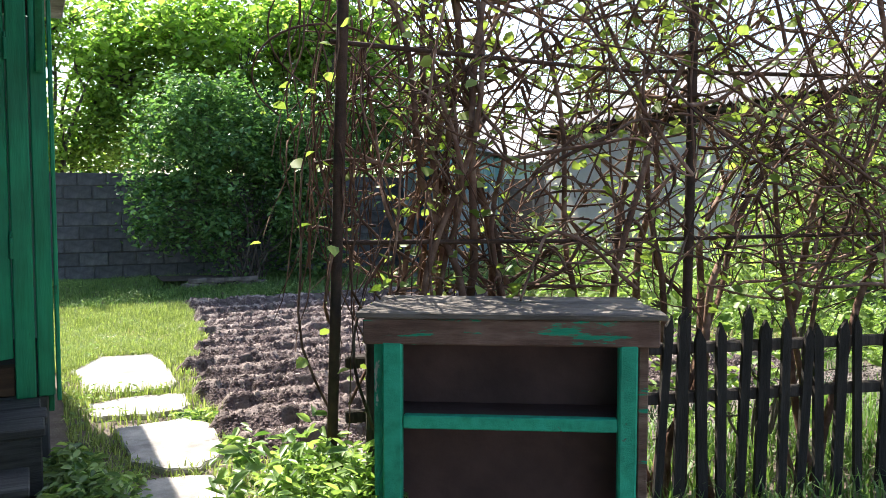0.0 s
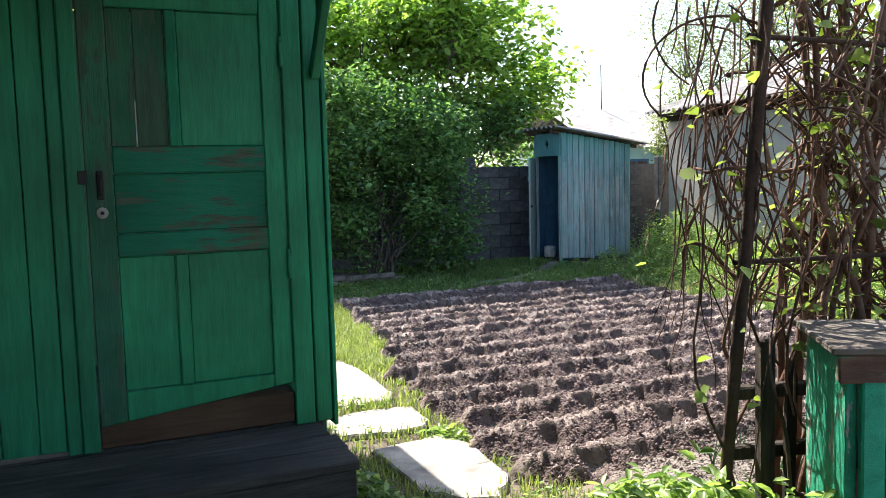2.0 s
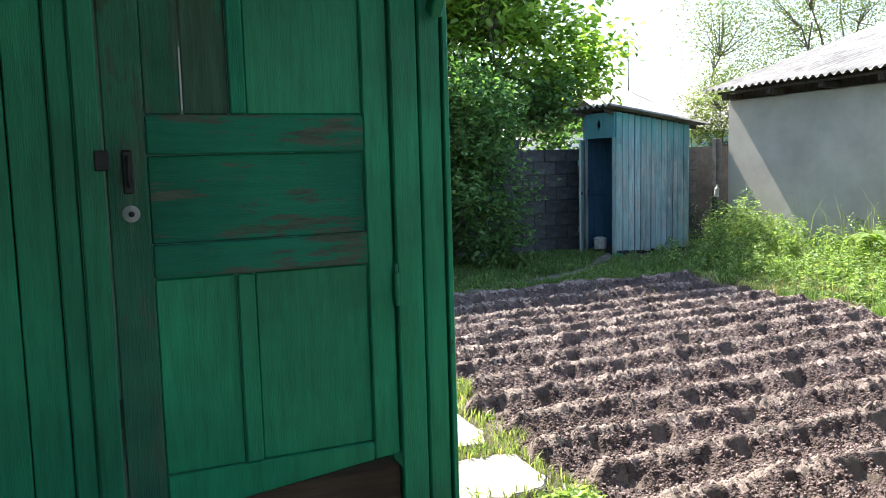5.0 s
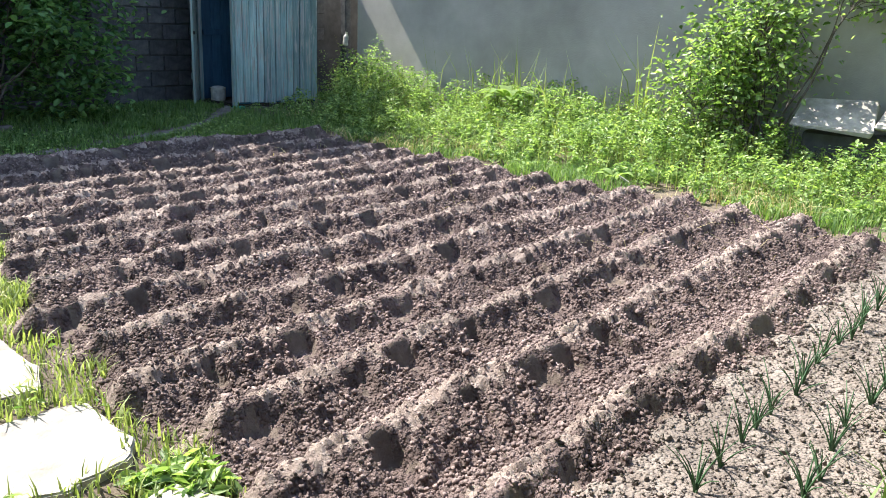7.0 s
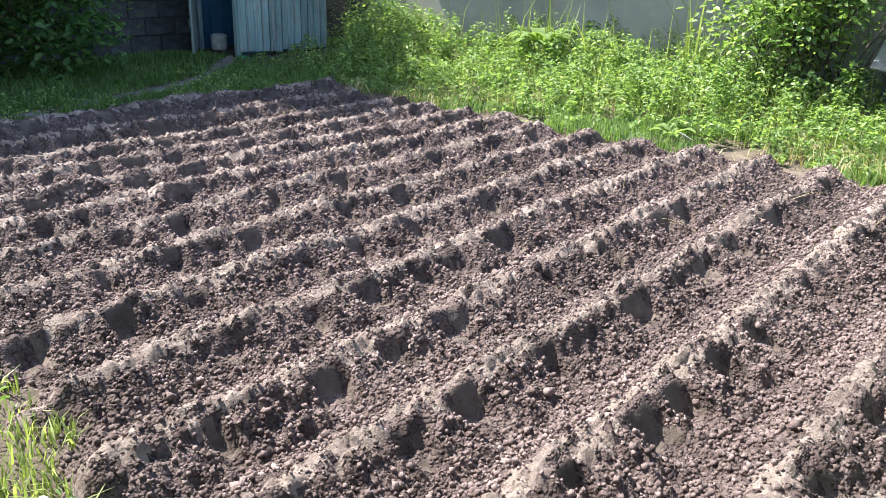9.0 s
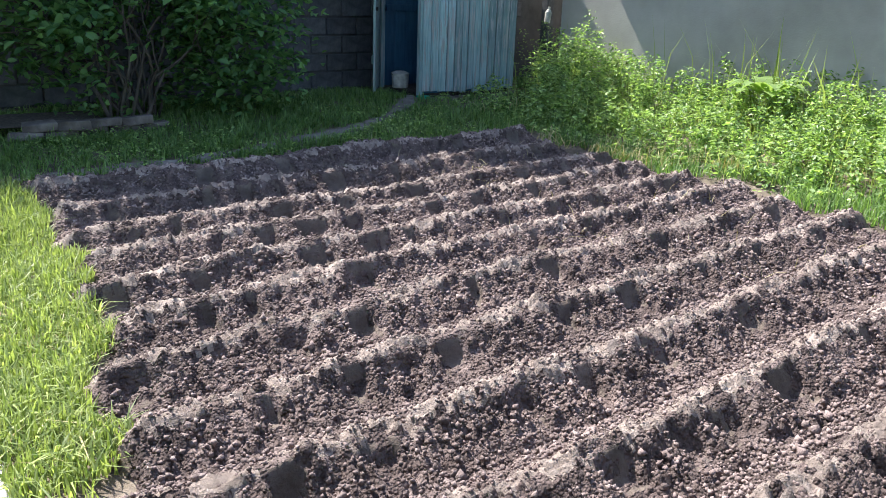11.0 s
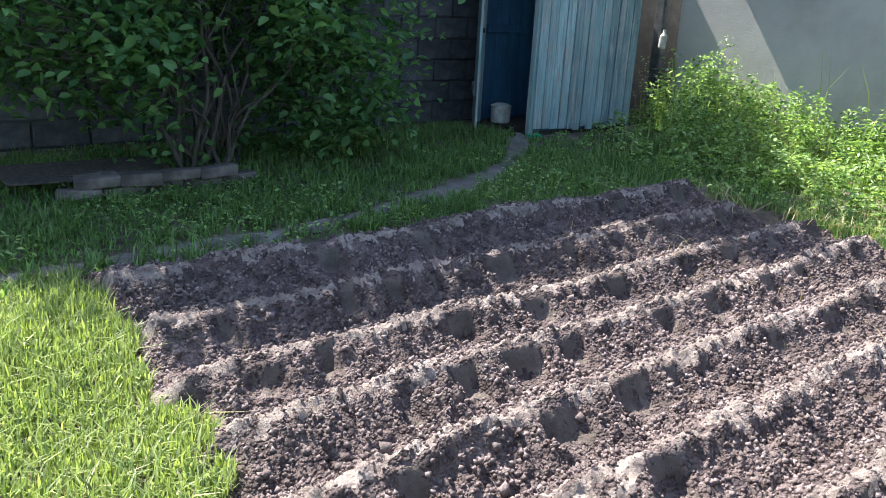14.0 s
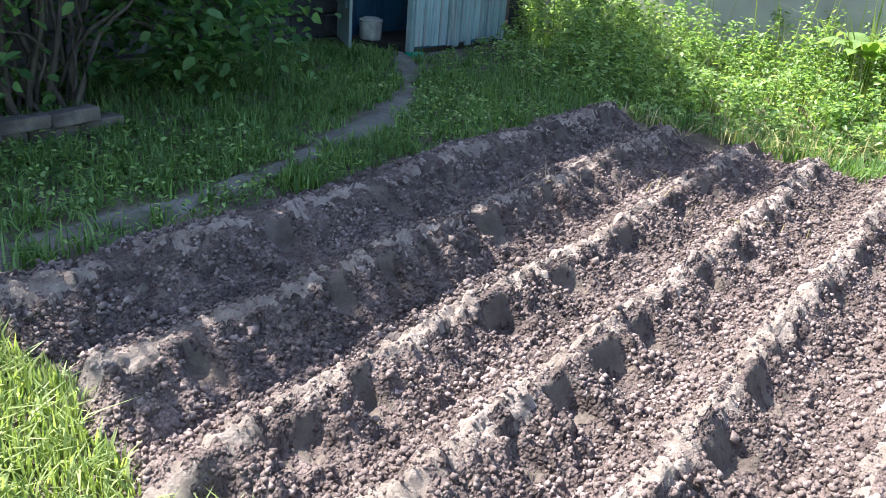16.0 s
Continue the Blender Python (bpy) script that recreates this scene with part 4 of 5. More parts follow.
def picket_fence():
    root = tagged(new("picket_fence"), "dark weathered low picket fence with uneven pointed slats", "fence")
    root.matrix_basis = TR
    for z in (0.48, 0.70):
        part("rail", block((0.02, 0.02, z), (3.9, 0.055, z + 0.05), 0.006, jitter=0.004), DARKWOOD, root)
    s = 0.12
    while s < 3.85:
        w, h = random.uniform(0.035, 0.055), random.uniform(0.8, 0.93)
        bm = bmesh.new()
        out = [(-w / 2, 0.02), (w / 2, 0.0), (w / 2, h - 0.06), (random.uniform(-0.01, 0.01), h), (-w / 2, h - 0.05)]
        f = bm.faces.new([bm.verts.new((x, 0, z)) for x, z in out])
        ext = bmesh.ops.extrude_face_region(bm, geom=[f])["geom"]
        bmesh.ops.translate(bm, vec=(0, -0.02, 0), verts=[g for g in ext if isinstance(g, bmesh.types.BMVert)])
        bmesh.ops.recalc_face_normals(bm, faces=bm.faces)
        p = part("picket", bm, PICKET, root)
        p.matrix_basis = pose(s, 0.018, 0, 0, random.uniform(-3.5, 3.5), 0)
        s += random.uniform(0.085, 0.125)
    part("end_post", block((0.10, -0.035, 0.0), (0.155, 0.02, 0.93), 0.008), DARKWOOD, root)


def trellis():
    root = tagged(new("vine_trellis"), "rusty iron pipe trellis carrying a grapevine", "trellis")
    root.matrix_basis = TR
    for s, h in ((-0.05, 3.2), (1.55, 3.1), (3.0, 3.1)):
        lot = Lot()
        tube(lot, [(s, 0.02, 0), (s + 0.028, -0.13, 1.2), (s + 0.07, -0.37, h)] if s < 0 else [(s, 0.08, 0), (s + 0.012, 0.08, 1.2), (s + 0.02, 0.08, h)], 0.022, 10)
        link("post", lot.mesh("post", RUST, True), root)
    for z in (1.22, 1.96, 2.75):
        lot = Lot()
        tube(lot, [(-0.05, 0.04 - 0.125 * z, z), (1.2, 0.09, z - 0.015), (2.4, 0.11, z), (3.9, 0.11, z - 0.01)], 0.0095, 8)
        link("rail", lot.mesh("rail", RUST, True), root)


picket_fence(); trellis()


def grapevine():
    root = tagged(new("grapevine"), "tangled leafless grapevine canes with few young yellow-green leaves", "vine")
    root.matrix_basis = TR
    tips = []
    def arc(a, b, lift, n, sway):
        """A cane from a to b that bows by lift, sideways and up."""
        t = np.linspace(0, 1, n)[:, None]
        return wander(a, b, n, sway) + 4 * t * (1 - t) * np.asarray(lift)[None]

    # arms that fan out from two stools behind the cabinet and from the fence
    for i in range(30):
        s = (0.42, 0.95, 0.3, 1.5, 2.2, 2.9)[i % 6] + rng.normal(0, 0.1)
        out = rng.uniform(-0.95, 1.15)
        top = (np.clip(s + out, -0.05, 3.8), 0.1 + rng.normal(0, 0.1), rng.uniform(1.7, 3.1))
        p = arc((s, rng.uniform(0.12, 0.28), 0.0), top, (-0.3 * out, 0.0, 0.14), 18, 0.05)
        p[:, 1] = np.minimum(p[:, 1], 0.16 + 0.3 * s)
        lot = Lot()
        tube(lot, p, np.linspace(rng.uniform(0.013, 0.026), 0.007, 18), 7)
        link("trunk", lot.mesh("trunk", VINE, True), root)
        tips += list(p[6:])
    canes = Lot()
    for i in range(1150):
        a = np.array(tips[rng.integers(len(tips))]) if i % 4 else np.array([rng.uniform(0.0, 3.8), rng.normal(0.12, 0.16), rng.uniform(0.95, 2.9)])
        side = 1 if rng.uniform() < 0.6 else -1
        L = rng.uniform(0.25, 0.8) if i % 5 else rng.uniform(0.8, 1.9)
        b = a + L * np.array([side * rng.uniform(0.25, 1.0), rng.normal(0, 0.22), rng.normal(0.12, 0.55)])
        b[0], b[2] = max(b[0], -0.12), max(b[2], 1.0)
        n = 10
        p = arc(a, b, (rng.normal(0, 0.1) * L, rng.normal(0, 0.05), rng.normal(0.1, 0.2) * L), n, 0.03)
        r = rng.choice([0.0026, 0.004, 0.0062, 0.0095], p=[0.3, 0.32, 0.25, 0.13])
        p[:, 1] = np.minimum(p[:, 1], 0.14 + 0.35 * np.maximum(p[:, 0], 0))
        p[:, 2] = np.where((p[:, 1] < 0.06) & (p[:, 0] < 1.3), np.maximum(p[:, 2], 1.02), p[:, 2])
        tube(canes, p, np.linspace(r, r * 0.5, n), 4 if r < 0.005 else 5)
        tips += list(p[5:]) if p[-1, 0] > 0.1 else []
    # a bundle that climbs the end post and spills over
    for i in range(26):
        a = np.array([rng.uniform(-0.06, 0.4), rng.uniform(-0.06, 0.12), rng.uniform(0.0, 1.5)])
        b = a + np.array([rng.normal(0.0, 0.17), -0.12 * 1.2, rng.uniform(0.6, 1.5)])
        p = arc(a, b, (rng.normal(0.0, 0.15), rng.normal(0, 0.06), 0), 11, 0.045)
        r = rng.uniform(0.003, 0.0085)
        tube(canes, p, np.linspace(r, r * 0.55, 11), 5)
        tips += list(p[4:])
    # a mat of canes resting low over the cabinet
    for i in range(40):
        a = np.array([rng.uniform(0.1, 2.2), rng.uniform(-0.12, 0.3), rng.uniform(0.98, 1.3)])
        p = wander(a, np.maximum(a + np.array([rng.uniform(-0.7, 0.7), rng.normal(0, 0.15), rng.uniform(-0.05, 0.35)]), (0, -1, 0)), 9, 0.03)
        p[:, 2] = np.maximum(p[:, 2], 1.0)
        tube(canes, p, np.linspace(0.006, 0.003, 9), 5)
    # loops and hanging ends beyond the end post
    bow = np.linspace(0.3, 4.0, 22)
    for q, (cx, cz, R, hang) in enumerate(((-0.28, 1.86, 0.2, 0.5), (-0.1, 2.05, 0.28, 0.3))):
        p = np.stack([cx + 0.25 + R * 1.5 * np.cos(bow), np.full(22, -0.02 + 0.05 * q) + 0.03 * np.sin(bow * 2), cz + R * np.sin(bow)], 1)
        tube(canes, p, np.linspace(0.006, 0.0035, 22), 6)
        tips += [p[9], p[13]]
    for i in range(44):
        a = np.array([rng.uniform(-0.2, 0.15), rng.normal(0.08, 0.12), rng.uniform(1.3, 2.3)])
        p = wander(a, a + np.array([rng.uniform(-0.16, 0.1), rng.normal(0, 0.08), -rng.uniform(0.3, 0.9)]), 10, 0.022)
        p[:, 1] = np.minimum(p[:, 1], 0.14)
        tube(canes, p, np.linspace(0.0042, 0.0018, 10), 5)
        tips += [p[-1]]
    link("cane_tangle", canes.mesh("cane_tangle", VINE, True), root)
    lv = Lot()
    tips = np.array(tips)
    at = tips[rng.integers(len(tips), size=2100)] + rng.normal(0, 0.04, (2100, 3))
    leaves(lv, at, 0.056, 0.35, 0.95, 0.2)
    at = tips[rng.integers(len(tips), size=1800)] + rng.normal(0, 0.05, (1800, 3))
    leaves(lv, at, 0.026, 0.3, 0.8, 0.1)
    link("foliage", lv.mesh("foliage", LEAF_VINE), root)


grapevine()


# ---- trees and shrubs ----
def clumps(ellipsoids, n):
    """Centres of leaf clumps, denser towards the outside of the given rounds."""
    vol = np.array([r[0] * r[1] * r[2] for c, r in ellipsoids])
    out = []
    for (c, r), k in zip(ellipsoids, np.maximum(3, (n * vol / vol.sum()).astype(int))):
        d = rng.normal(0, 1, (k, 3))
        d /= np.linalg.norm(d, axis=1)[:, None]
        out.append(np.array(c) + d * np.array(r) * (rng.uniform(0.15, 1.0, (k, 1)) ** 0.45) * rng.uniform(0.8, 1.12, (k, 1)))
    return np.concatenate(out)


def tree(name, label, base, stems, ellipsoids, n_clumps, per, leaf, spread, mat, category="tree", floor=0.25, twig_share=0.45, stem_r=0.03, sway=0.06, upright=0.75, hollow=0.0):
    root = tagged(new(name), label, category)
    root.matrix_basis = pose(*base)
    b = np.array(base)
    cs = clumps(ellipsoids, n_clumps) - b
    cs = cs[cs[:, 2] > floor]
    if hollow:
        cs = cs[~((np.abs(cs[:, 0] - 0.05) < hollow) & (cs[:, 1] < 0.25) & (cs[:, 2] < 1.7))]
    trunk, boughs = Lot(), Lot()
    joints = []
    for i in range(stems):
        goal = cs[rng.integers(len(cs))]
        foot = np.array([rng.normal(0, 0.12), rng.normal(0, 0.09), -0.05]) * (1 if stems > 1 else 0.2)
        p = wander(foot, goal * np.array([upright, upright, 0.9]), 14, sway)
        tube(trunk, p, np.linspace(stem_r * rng.uniform(0.7, 1.2), stem_r * 0.25, 14), 8)
        joints += list(p[4:])
    joints = np.array(joints)
    for c in cs[rng.uniform(0, 1, len(cs)) < twig_share]:
        j = joints[np.argmin(np.linalg.norm(joints - c + np.array([0, 0, 0.3]), axis=1))]
        tube(boughs, wander(j, c, 7, 0.03), np.linspace(stem_r * 0.28, 0.003, 7), 5)
    link("trunk", trunk.mesh("trunk", BARK, True), root)
    link("branchwork", boughs.mesh("branchwork", BARK, True), root)
    lv = Lot()
    for c in cs:
        k = int(per * rng.uniform(0.5, 1.5))
        leaves(lv, c + rng.normal(0, spread, (k, 3)) * np.array([1, 1, 0.75]), leaf, 0.45, 0.6, 0.3)
    link("crown", lv.mesh("crown", mat), root)
    return root


tree("lilac_bush", "dense dark green lilac bush with many thin grey stems", (3.25, 12.3, 0.17), 22,
     [((3.3, 12.3, 1.35), (1.45, 0.72, 1.1)), ((2.7, 12.35, 2.3), (1.0, 0.7, 0.95)), ((4.0, 12.4, 2.2), (0.85, 0.65, 0.9)), ((4.25, 12.15, 0.75), (0.6, 0.55, 0.55)), ((2.0, 12.3, 1.3), (0.6, 0.6, 0.6))],
     470, 48, 0.085, 0.14, LEAF_BUSH, "bush", 0.12, 0.45, 0.015, 0.06, 0.55, 0.28)
tree("broadleaf_tree", "leafy bright green broadleaf tree rising behind the garden wall", (4.9, 14.3, 0.2), 8,
     [((3.6, 14.3, 3.9), (2.2, 0.9, 1.3)), ((5.6, 14.1, 3.3), (1.5, 0.7, 0.85)), ((5.0, 14.4, 4.4), (1.7, 0.9, 0.8)), ((6.6, 13.9, 2.95), (0.8, 0.45, 0.5)),
      ((7.1, 14.1, 3.45), (0.85, 0.55, 0.5)), ((5.9, 13.9, 4.2), (1.2, 0.5, 0.7)), ((5.5, 14.2, 6.0), (1.0, 0.6, 0.55))],
     680, 20, 0.15, 0.18, LEAF_TREE, "tree", 1.7, 0.5, 0.05, 0.08)
# lower foliage split off in a darker leaf colour to give the canopy's shade
tree("shaded_understory", "lower foliage over the garden wall, coloured darker for canopy shade", (5.2, 13.9, 0.1), 9,
     [((5.3, 13.8, 2.35), (1.2, 0.3, 0.6)), ((6.0, 13.7, 2.55), (0.65, 0.3, 0.5)), ((3.6, 13.9, 2.6), (1.6, 0.4, 0.7))],
     260, 30, 0.12, 0.16, LEAF_BUSH, "shrub", 1.5, 0.5, 0.03, 0.06)
tree("orchard_tree", "green fruit tree standing beyond the garden wall", (0.2, 15.2, 0.1), 8,
     [((0.4, 15.0, 3.5), (2.2, 1.0, 1.9)), ((2.4, 15.2, 3.6), (1.8, 0.9, 1.7)), ((-2.0, 15.5, 3.4), (1.8, 1.0, 1.8)), ((0.6, 14.6, 2.3), (1.6, 0.5, 0.6))],
     560, 42, 0.115, 0.18, LEAF_TREE, "tree", 1.5, 0.5, 0.07, 0.1)
tree("garden_tree", "tall sparse pale green tree beyond the outbuilding", (20.6, 22.5, 0.0), 7,
     [((19.5, 22.5, 6.2), (3.6, 1.6, 2.2)), ((17.6, 22.0, 4.2), (1.6, 1.2, 1.5)), ((22.6, 22.5, 6.5), (2.4, 1.6, 2.2))],
     330, 60, 0.085, 0.42, LEAF_PALE, "tree", 1.8, 0.22, 0.1, 0.3)
tree("pear_sapling", "young pale green tree beside the neighbouring house", (15.6, 20.5, 0.0), 6,
     [((15.5, 20.5, 2.7), (0.75, 0.7, 0.9)), ((15.9, 20.5, 3.7), (0.6, 0.6, 0.6))],
     120, 24, 0.09, 0.16, LEAF_PALE, "tree", 1.0, 0.7, 0.04, 0.06)
tree("wall_shrub", "overgrown olive green shrub against the rendered wall", (8.45, 6.4, 0.0), 12,
     [((8.45, 6.55, 1.2), (0.35, 0.6, 0.75)), ((8.5, 5.5, 2.0), (0.3, 0.8, 0.4)), ((8.35, 6.95, 0.75), (0.4, 0.4, 0.55))],
     200, 26, 0.07, 0.19, LEAF_WEED, "shrub", 0.15, 0.8, 0.016, 0.06)
tree("wall_shrub", "overgrown pale green shrub beside the rendered wall", (8.15, 3.7, 0.0), 12,
     [((8.1, 4.2, 1.2), (0.5, 0.7, 1.1)), ((7.9, 3.0, 1.5), (0.7, 0.9, 1.3)), ((7.4, 1.9, 1.6), (0.8, 0.8, 1.4))],
     260, 32, 0.08, 0.16, LEAF_TREE, "shrub", 0.15, 0.8, 0.018, 0.06)
tree("hedge_tree", "row of leafy green trees in the gardens beyond", (2.0, 22.0, 0.0), 14,
     [((-9.0, 22.0, 2.0), (3.2, 1.2, 2.0)), ((-4.5, 22.5, 2.2), (2.8, 1.2, 2.2)), ((-0.5, 22.0, 1.9), (2.8, 1.2, 1.9)), ((3.6, 22.5, 2.1), (2.8, 1.2, 2.1)), ((7.8, 22.0, 1.8), (2.6, 1.2, 1.8)), ((11.4, 22.5, 1.5), (1.6, 1.2, 1.5))],
     620, 30, 0.2, 0.34, LEAF_BUSH, "tree", 0.2, 0.25, 0.05, 0.2)
tree("currant_bush", "sunlit yellow-green currant bush behind the trellis", (3.9, 3.4, 0.0), 10,
     [((3.5, 3.42, 1.0), (0.55, 0.25, 0.8)), ((4.3, 3.42, 1.15), (0.6, 0.25, 0.95)), ((4.9, 3.3, 1.3), (0.5, 0.3, 1.0)), ((2.9, 3.45, 0.7), (0.4, 0.2, 0.5))],
     135, 24, 0.066, 0.15, LEAF_WEED, "bush", 0.15, 0.8, 0.012, 0.05)
tree("far_tree", "distant green tree over the outbuilding roof", (27.0, 14.0, 0.0), 7,
     [((27.0, 14.0, 6.5), (2.6, 2.6, 2.6))], 160, 40, 0.16, 0.32, LEAF_TREE, "tree", 2.0, 0.5, 0.14, 0.14)


# ---- grass and weeds ----
def off_slabs(x, y):
    k = np.ones(len(x), bool)
    for o in SLABS:
        o = np.array(o)
        o = o.mean(0) + (o - o.mean(0)) * 0.92
        ins = np.zeros(len(x), bool)
        for (x0, y0), (x1, y1) in zip(o, np.roll(o, -1, 0)):
            ins ^= ((y0 > y) != (y1 > y)) & (x < (x1 - x0) * (y - y0) / (y1 - y0 + 1e-9) + x0)
        k &= ~ins
    return k


def free(x, y):
    track = np.abs(y - track_y(x)) > 0.065 + 0.05 * np.clip((x - 3.5) / 2, 0, 1) + 0.03 * np.sin(3.1 * x) + 0.03 * np.sin(23 * x)
    track &= ((x - 7.0) ** 2 / 0.8 + (y - 11.95) ** 2 / 0.14 > 1) | (rng.uniform(0, 1, len(x)) < 0.3)
    return ~in_bed(x, y, -0.03) & off_slabs(x, y) & track & ~((x < 0.5) & (y > 4.0) & (y < 7.4)) & ~((x > 6.3) & (x < 8.0) & (y > 12.2) & (y < 13.3)) & (x < BW - 0.02)


lawn = Lot()
x, y = scatter(115000, -1.2, 2.05, 7.3, 10.75, lambda x, y: free(x, y) & (rng.uniform(0, 1, len(x)) < 0.78 + 0.3 * sway2(x, y, 3.0)))
blades(lawn, x, y, rise(x, y) - 0.01, 0.075 + 0.035 * sway2(x, y, 4.0), 0.0042, 0.6)
x, y = scatter(21000, 0.32, 1.5, 2.4, 8.0, lambda x, y: free(x, y) & (rng.uniform(0, 1, len(x)) < 0.62 + 0.5 * sway2(x, y, 5.0)))
blades(lawn, x, y, rise(x, y) - 0.01, 0.075 + 0.03 * sway2(x, y, 4.0), 0.004, 0.6)
tagged(link("lawn_grass", lawn.mesh("lawn_grass", GRASS)), "lush bright green grass", "grass", kind="stuff")

verge = Lot()
x, y = scatter(95000, -1.6, 8.8, 10.55, 13.2, lambda x, y: free(x, y) & (rng.uniform(0, 1, len(x)) < 0.66 + 0.4 * sway2(x, y, 3.5)))
blades(verge, x, y, rise(x, y) - 0.01, 0.05 + 0.03 * sway2(x, y, 4.0), 0.0042, 1.2)
cx, cy = scatter(1500, -1.6, 8.4, 10.6, 12.9, free)
x, y = (np.repeat(c, 26) + rng.normal(0, 0.035, 26 * len(c)) for c in (cx, cy))
blades(verge, x, y, rise(x, y) - 0.01, np.repeat(rng.uniform(0.05, 0.12, len(cx)), 26), 0.0045, 0.9)
x, y = scatter(16000, 6.1, 7.3, 4.4, 12.0, lambda x, y: free(x, y) & (sway2(x, y, 4.0, 5.0) > -0.2))
blades(verge, x, y, rise(x, y) - 0.01, 0.12, 0.0045, 0.6)
x, y = scatter(16000, 1.7, 8.8, 0.8, 3.9, lambda x, y: (x > 2.2) | (y > 3.4))
blades(verge, x, y, rise(x, y) - 0.01, 0.16, 0.006, 0.6)
tagged(link("verge_grass", verge.mesh("verge_grass", GRASS_DIM)), "short trodden green grass around the vegetable bed", "grass", kind="stuff")

straw = Lot()
x, y = scatter(2600, -0.3, 2.2, 7.0, 9.6, lambda x, y: free(x, y) & (sway2(x, y, 3.0, 3.0) > 0.15))
blades(straw, x, y, rise(x, y), 0.06, 0.0026, 1.1)
x, y = scatter(3000, 6.0, 7.3, 5.0, 11.4, lambda x, y: free(x, y) & (sway2(x, y, 2.4, 1.0) > 0.1))
blades(straw, x, y, rise(x, y) + 0.02, 0.14, 0.0035, 1.4)
x, y = scatter(150, 4.2, 6.2, 5.0, 10.6)
blades(straw, x, y, soil_at(x, y) + 0.005, 0.085, 0.0016, 2.6)
tagged(link("dry_straw", straw.mesh("dry_straw", STRAW)), "dry pale stalks and straw lying in the grass", "straw", kind="stuff")


def weed_height(x, y):
    h = np.interp(x, [6.2, 6.6, 7.4, 8.2, 8.8], [0.04, 0.12, 0.3, 0.46, 0.5]) * (1 + 0.45 * sway2(x, y, 2.1) + 0.25 * sway2(x, y, 6.0, 2.0))
    h += 0.2 * np.exp(-((x - 8.25) ** 2 / 0.14 + (y - 11.75) ** 2 / 0.35))
    h *= 1 - 0.6 * (x > 7.7) * np.clip((6.05 - y) / 0.3, 0, 1)
    return h * np.interp(y, [12.1, 12.5], [1, 0.4])


weeds = Lot()
px, py = scatter(1600, 6.3, 8.8, 4.2, 12.5, lambda x, y: free(x, y) & (rng.uniform(0, 1, len(x)) < np.interp(x, [6.3, 7.2], [0.35, 1.0])))
for x, y, h in zip(px, py, np.maximum(weed_height(px, py), 0.05) * rng.uniform(0.55, 1.45, len(px))):
    k = int(14 + 95 * h)
    t = rng.uniform(0.1, 1, k) ** 0.7
    reach = 0.045 + 0.26 * h * (1.1 - t)
    a = rng.uniform(0, 2 * np.pi, k)
    lean = rng.normal(0, 0.16, 2) * h
    r0 = reach * rng.uniform(0.1, 1, k)
    p = np.stack([x + lean[0] * t + r0 * np.cos(a), y + lean[1] * t + r0 * np.sin(a), float(rise(x, y)) + h * t], 1)
    leaves(weeds, p, rng.uniform(0.03, 0.056), 0.5, 0.52, 0.1)
for i in range(30):
    x, y, h = rng.uniform(0.92, 1.42), rng.uniform(2.7, 3.45), rng.uniform(0.25, 0.58)
    k = 34
    t, a = rng.uniform(0.15, 1, k) ** 0.7, rng.uniform(0, 2 * np.pi, k)
    r0 = 0.02 + 0.09 * (1.15 - t) * rng.uniform(0.2, 1, k)
    leaves(weeds, np.stack([x + r0 * np.cos(a), y + r0 * np.sin(a), h * t], 1), 0.075, 0.4, 0.42, 0.0)
for (x0, x1, y0, y1, hh, k) in ((1.3, 2.0, 2.9, 4.2, 0.2, 1500), (0.36, 0.62, 4.2, 4.95, 0.2, 700), (1.14, 1.34, 5.35, 5.6, 0.1, 240), (0.3, 0.8, 3.3, 4.4, 0.16, 800)):
    x, y = scatter(k, x0, x1, y0, y1)
    e = np.clip(np.minimum(np.minimum(x - x0, x1 - x), np.minimum(y - y0, y1 - y)) / 0.12, 0.15, 1)
    leaves(weeds, np.stack([x, y, hh * e * (0.75 + 0.35 * sway2(x, y, 9.0)) * rng.uniform(0.1, 1, k) ** 0.6], 1), 0.066, 0.45, 0.45, 0.15)
tagged(link("weeds", weeds.mesh("weeds", LEAF_WEED)), "dense knee-high bright green leafy weeds", "weeds", kind="stuff")

low = Lot()
x, y = scatter(17000, -1.4, 8.0, 10.6, 12.9, lambda x, y: free(x, y) & (sway2(x, y, 3.0, 6.0) > 0.05))
leaves(low, np.stack([x, y, rise(x, y) + 0.075 * rng.uniform(0.05, 1, len(x)) * (1 + 0.7 * sway2(x, y, 5.0))], 1), 0.03, 0.6, 0.55, 0.0)
x, y = scatter(5000, -0.8, 1.4, 3.0, 10.0, lambda x, y: free(x, y) & (sway2(x, y, 4.0, 6.0) > 0.1))
leaves(low, np.stack([x, y, rise(x, y) + 0.08 * rng.uniform(0.1, 1, len(x))], 1), 0.034, 0.6, 0.55, 0.0)
tagged(link("low_herbs", low.mesh("low_herbs", LEAF_WEED)), "low leafy herbs growing through the grass", "herbs", kind="stuff")

stalks = Lot()
x, y = scatter(2400, 6.6, 8.82, 4.2, 12.3, lambda x, y: free(x, y))
blades(stalks, x, y, rise(x, y), weed_height(x, y) * 1.15 + 0.05, 0.004, 0.3)
x, y = scatter(60, 8.0, 8.75, 6.8, 11.0)
blades(stalks, x, y, rise(x, y) + 0.2, 0.8, 0.006, 0.3)
tagged(link("tall_grass", stalks.mesh("tall_grass", GRASS)), "tall grass stalks standing among the weeds", "grass", kind="stuff")


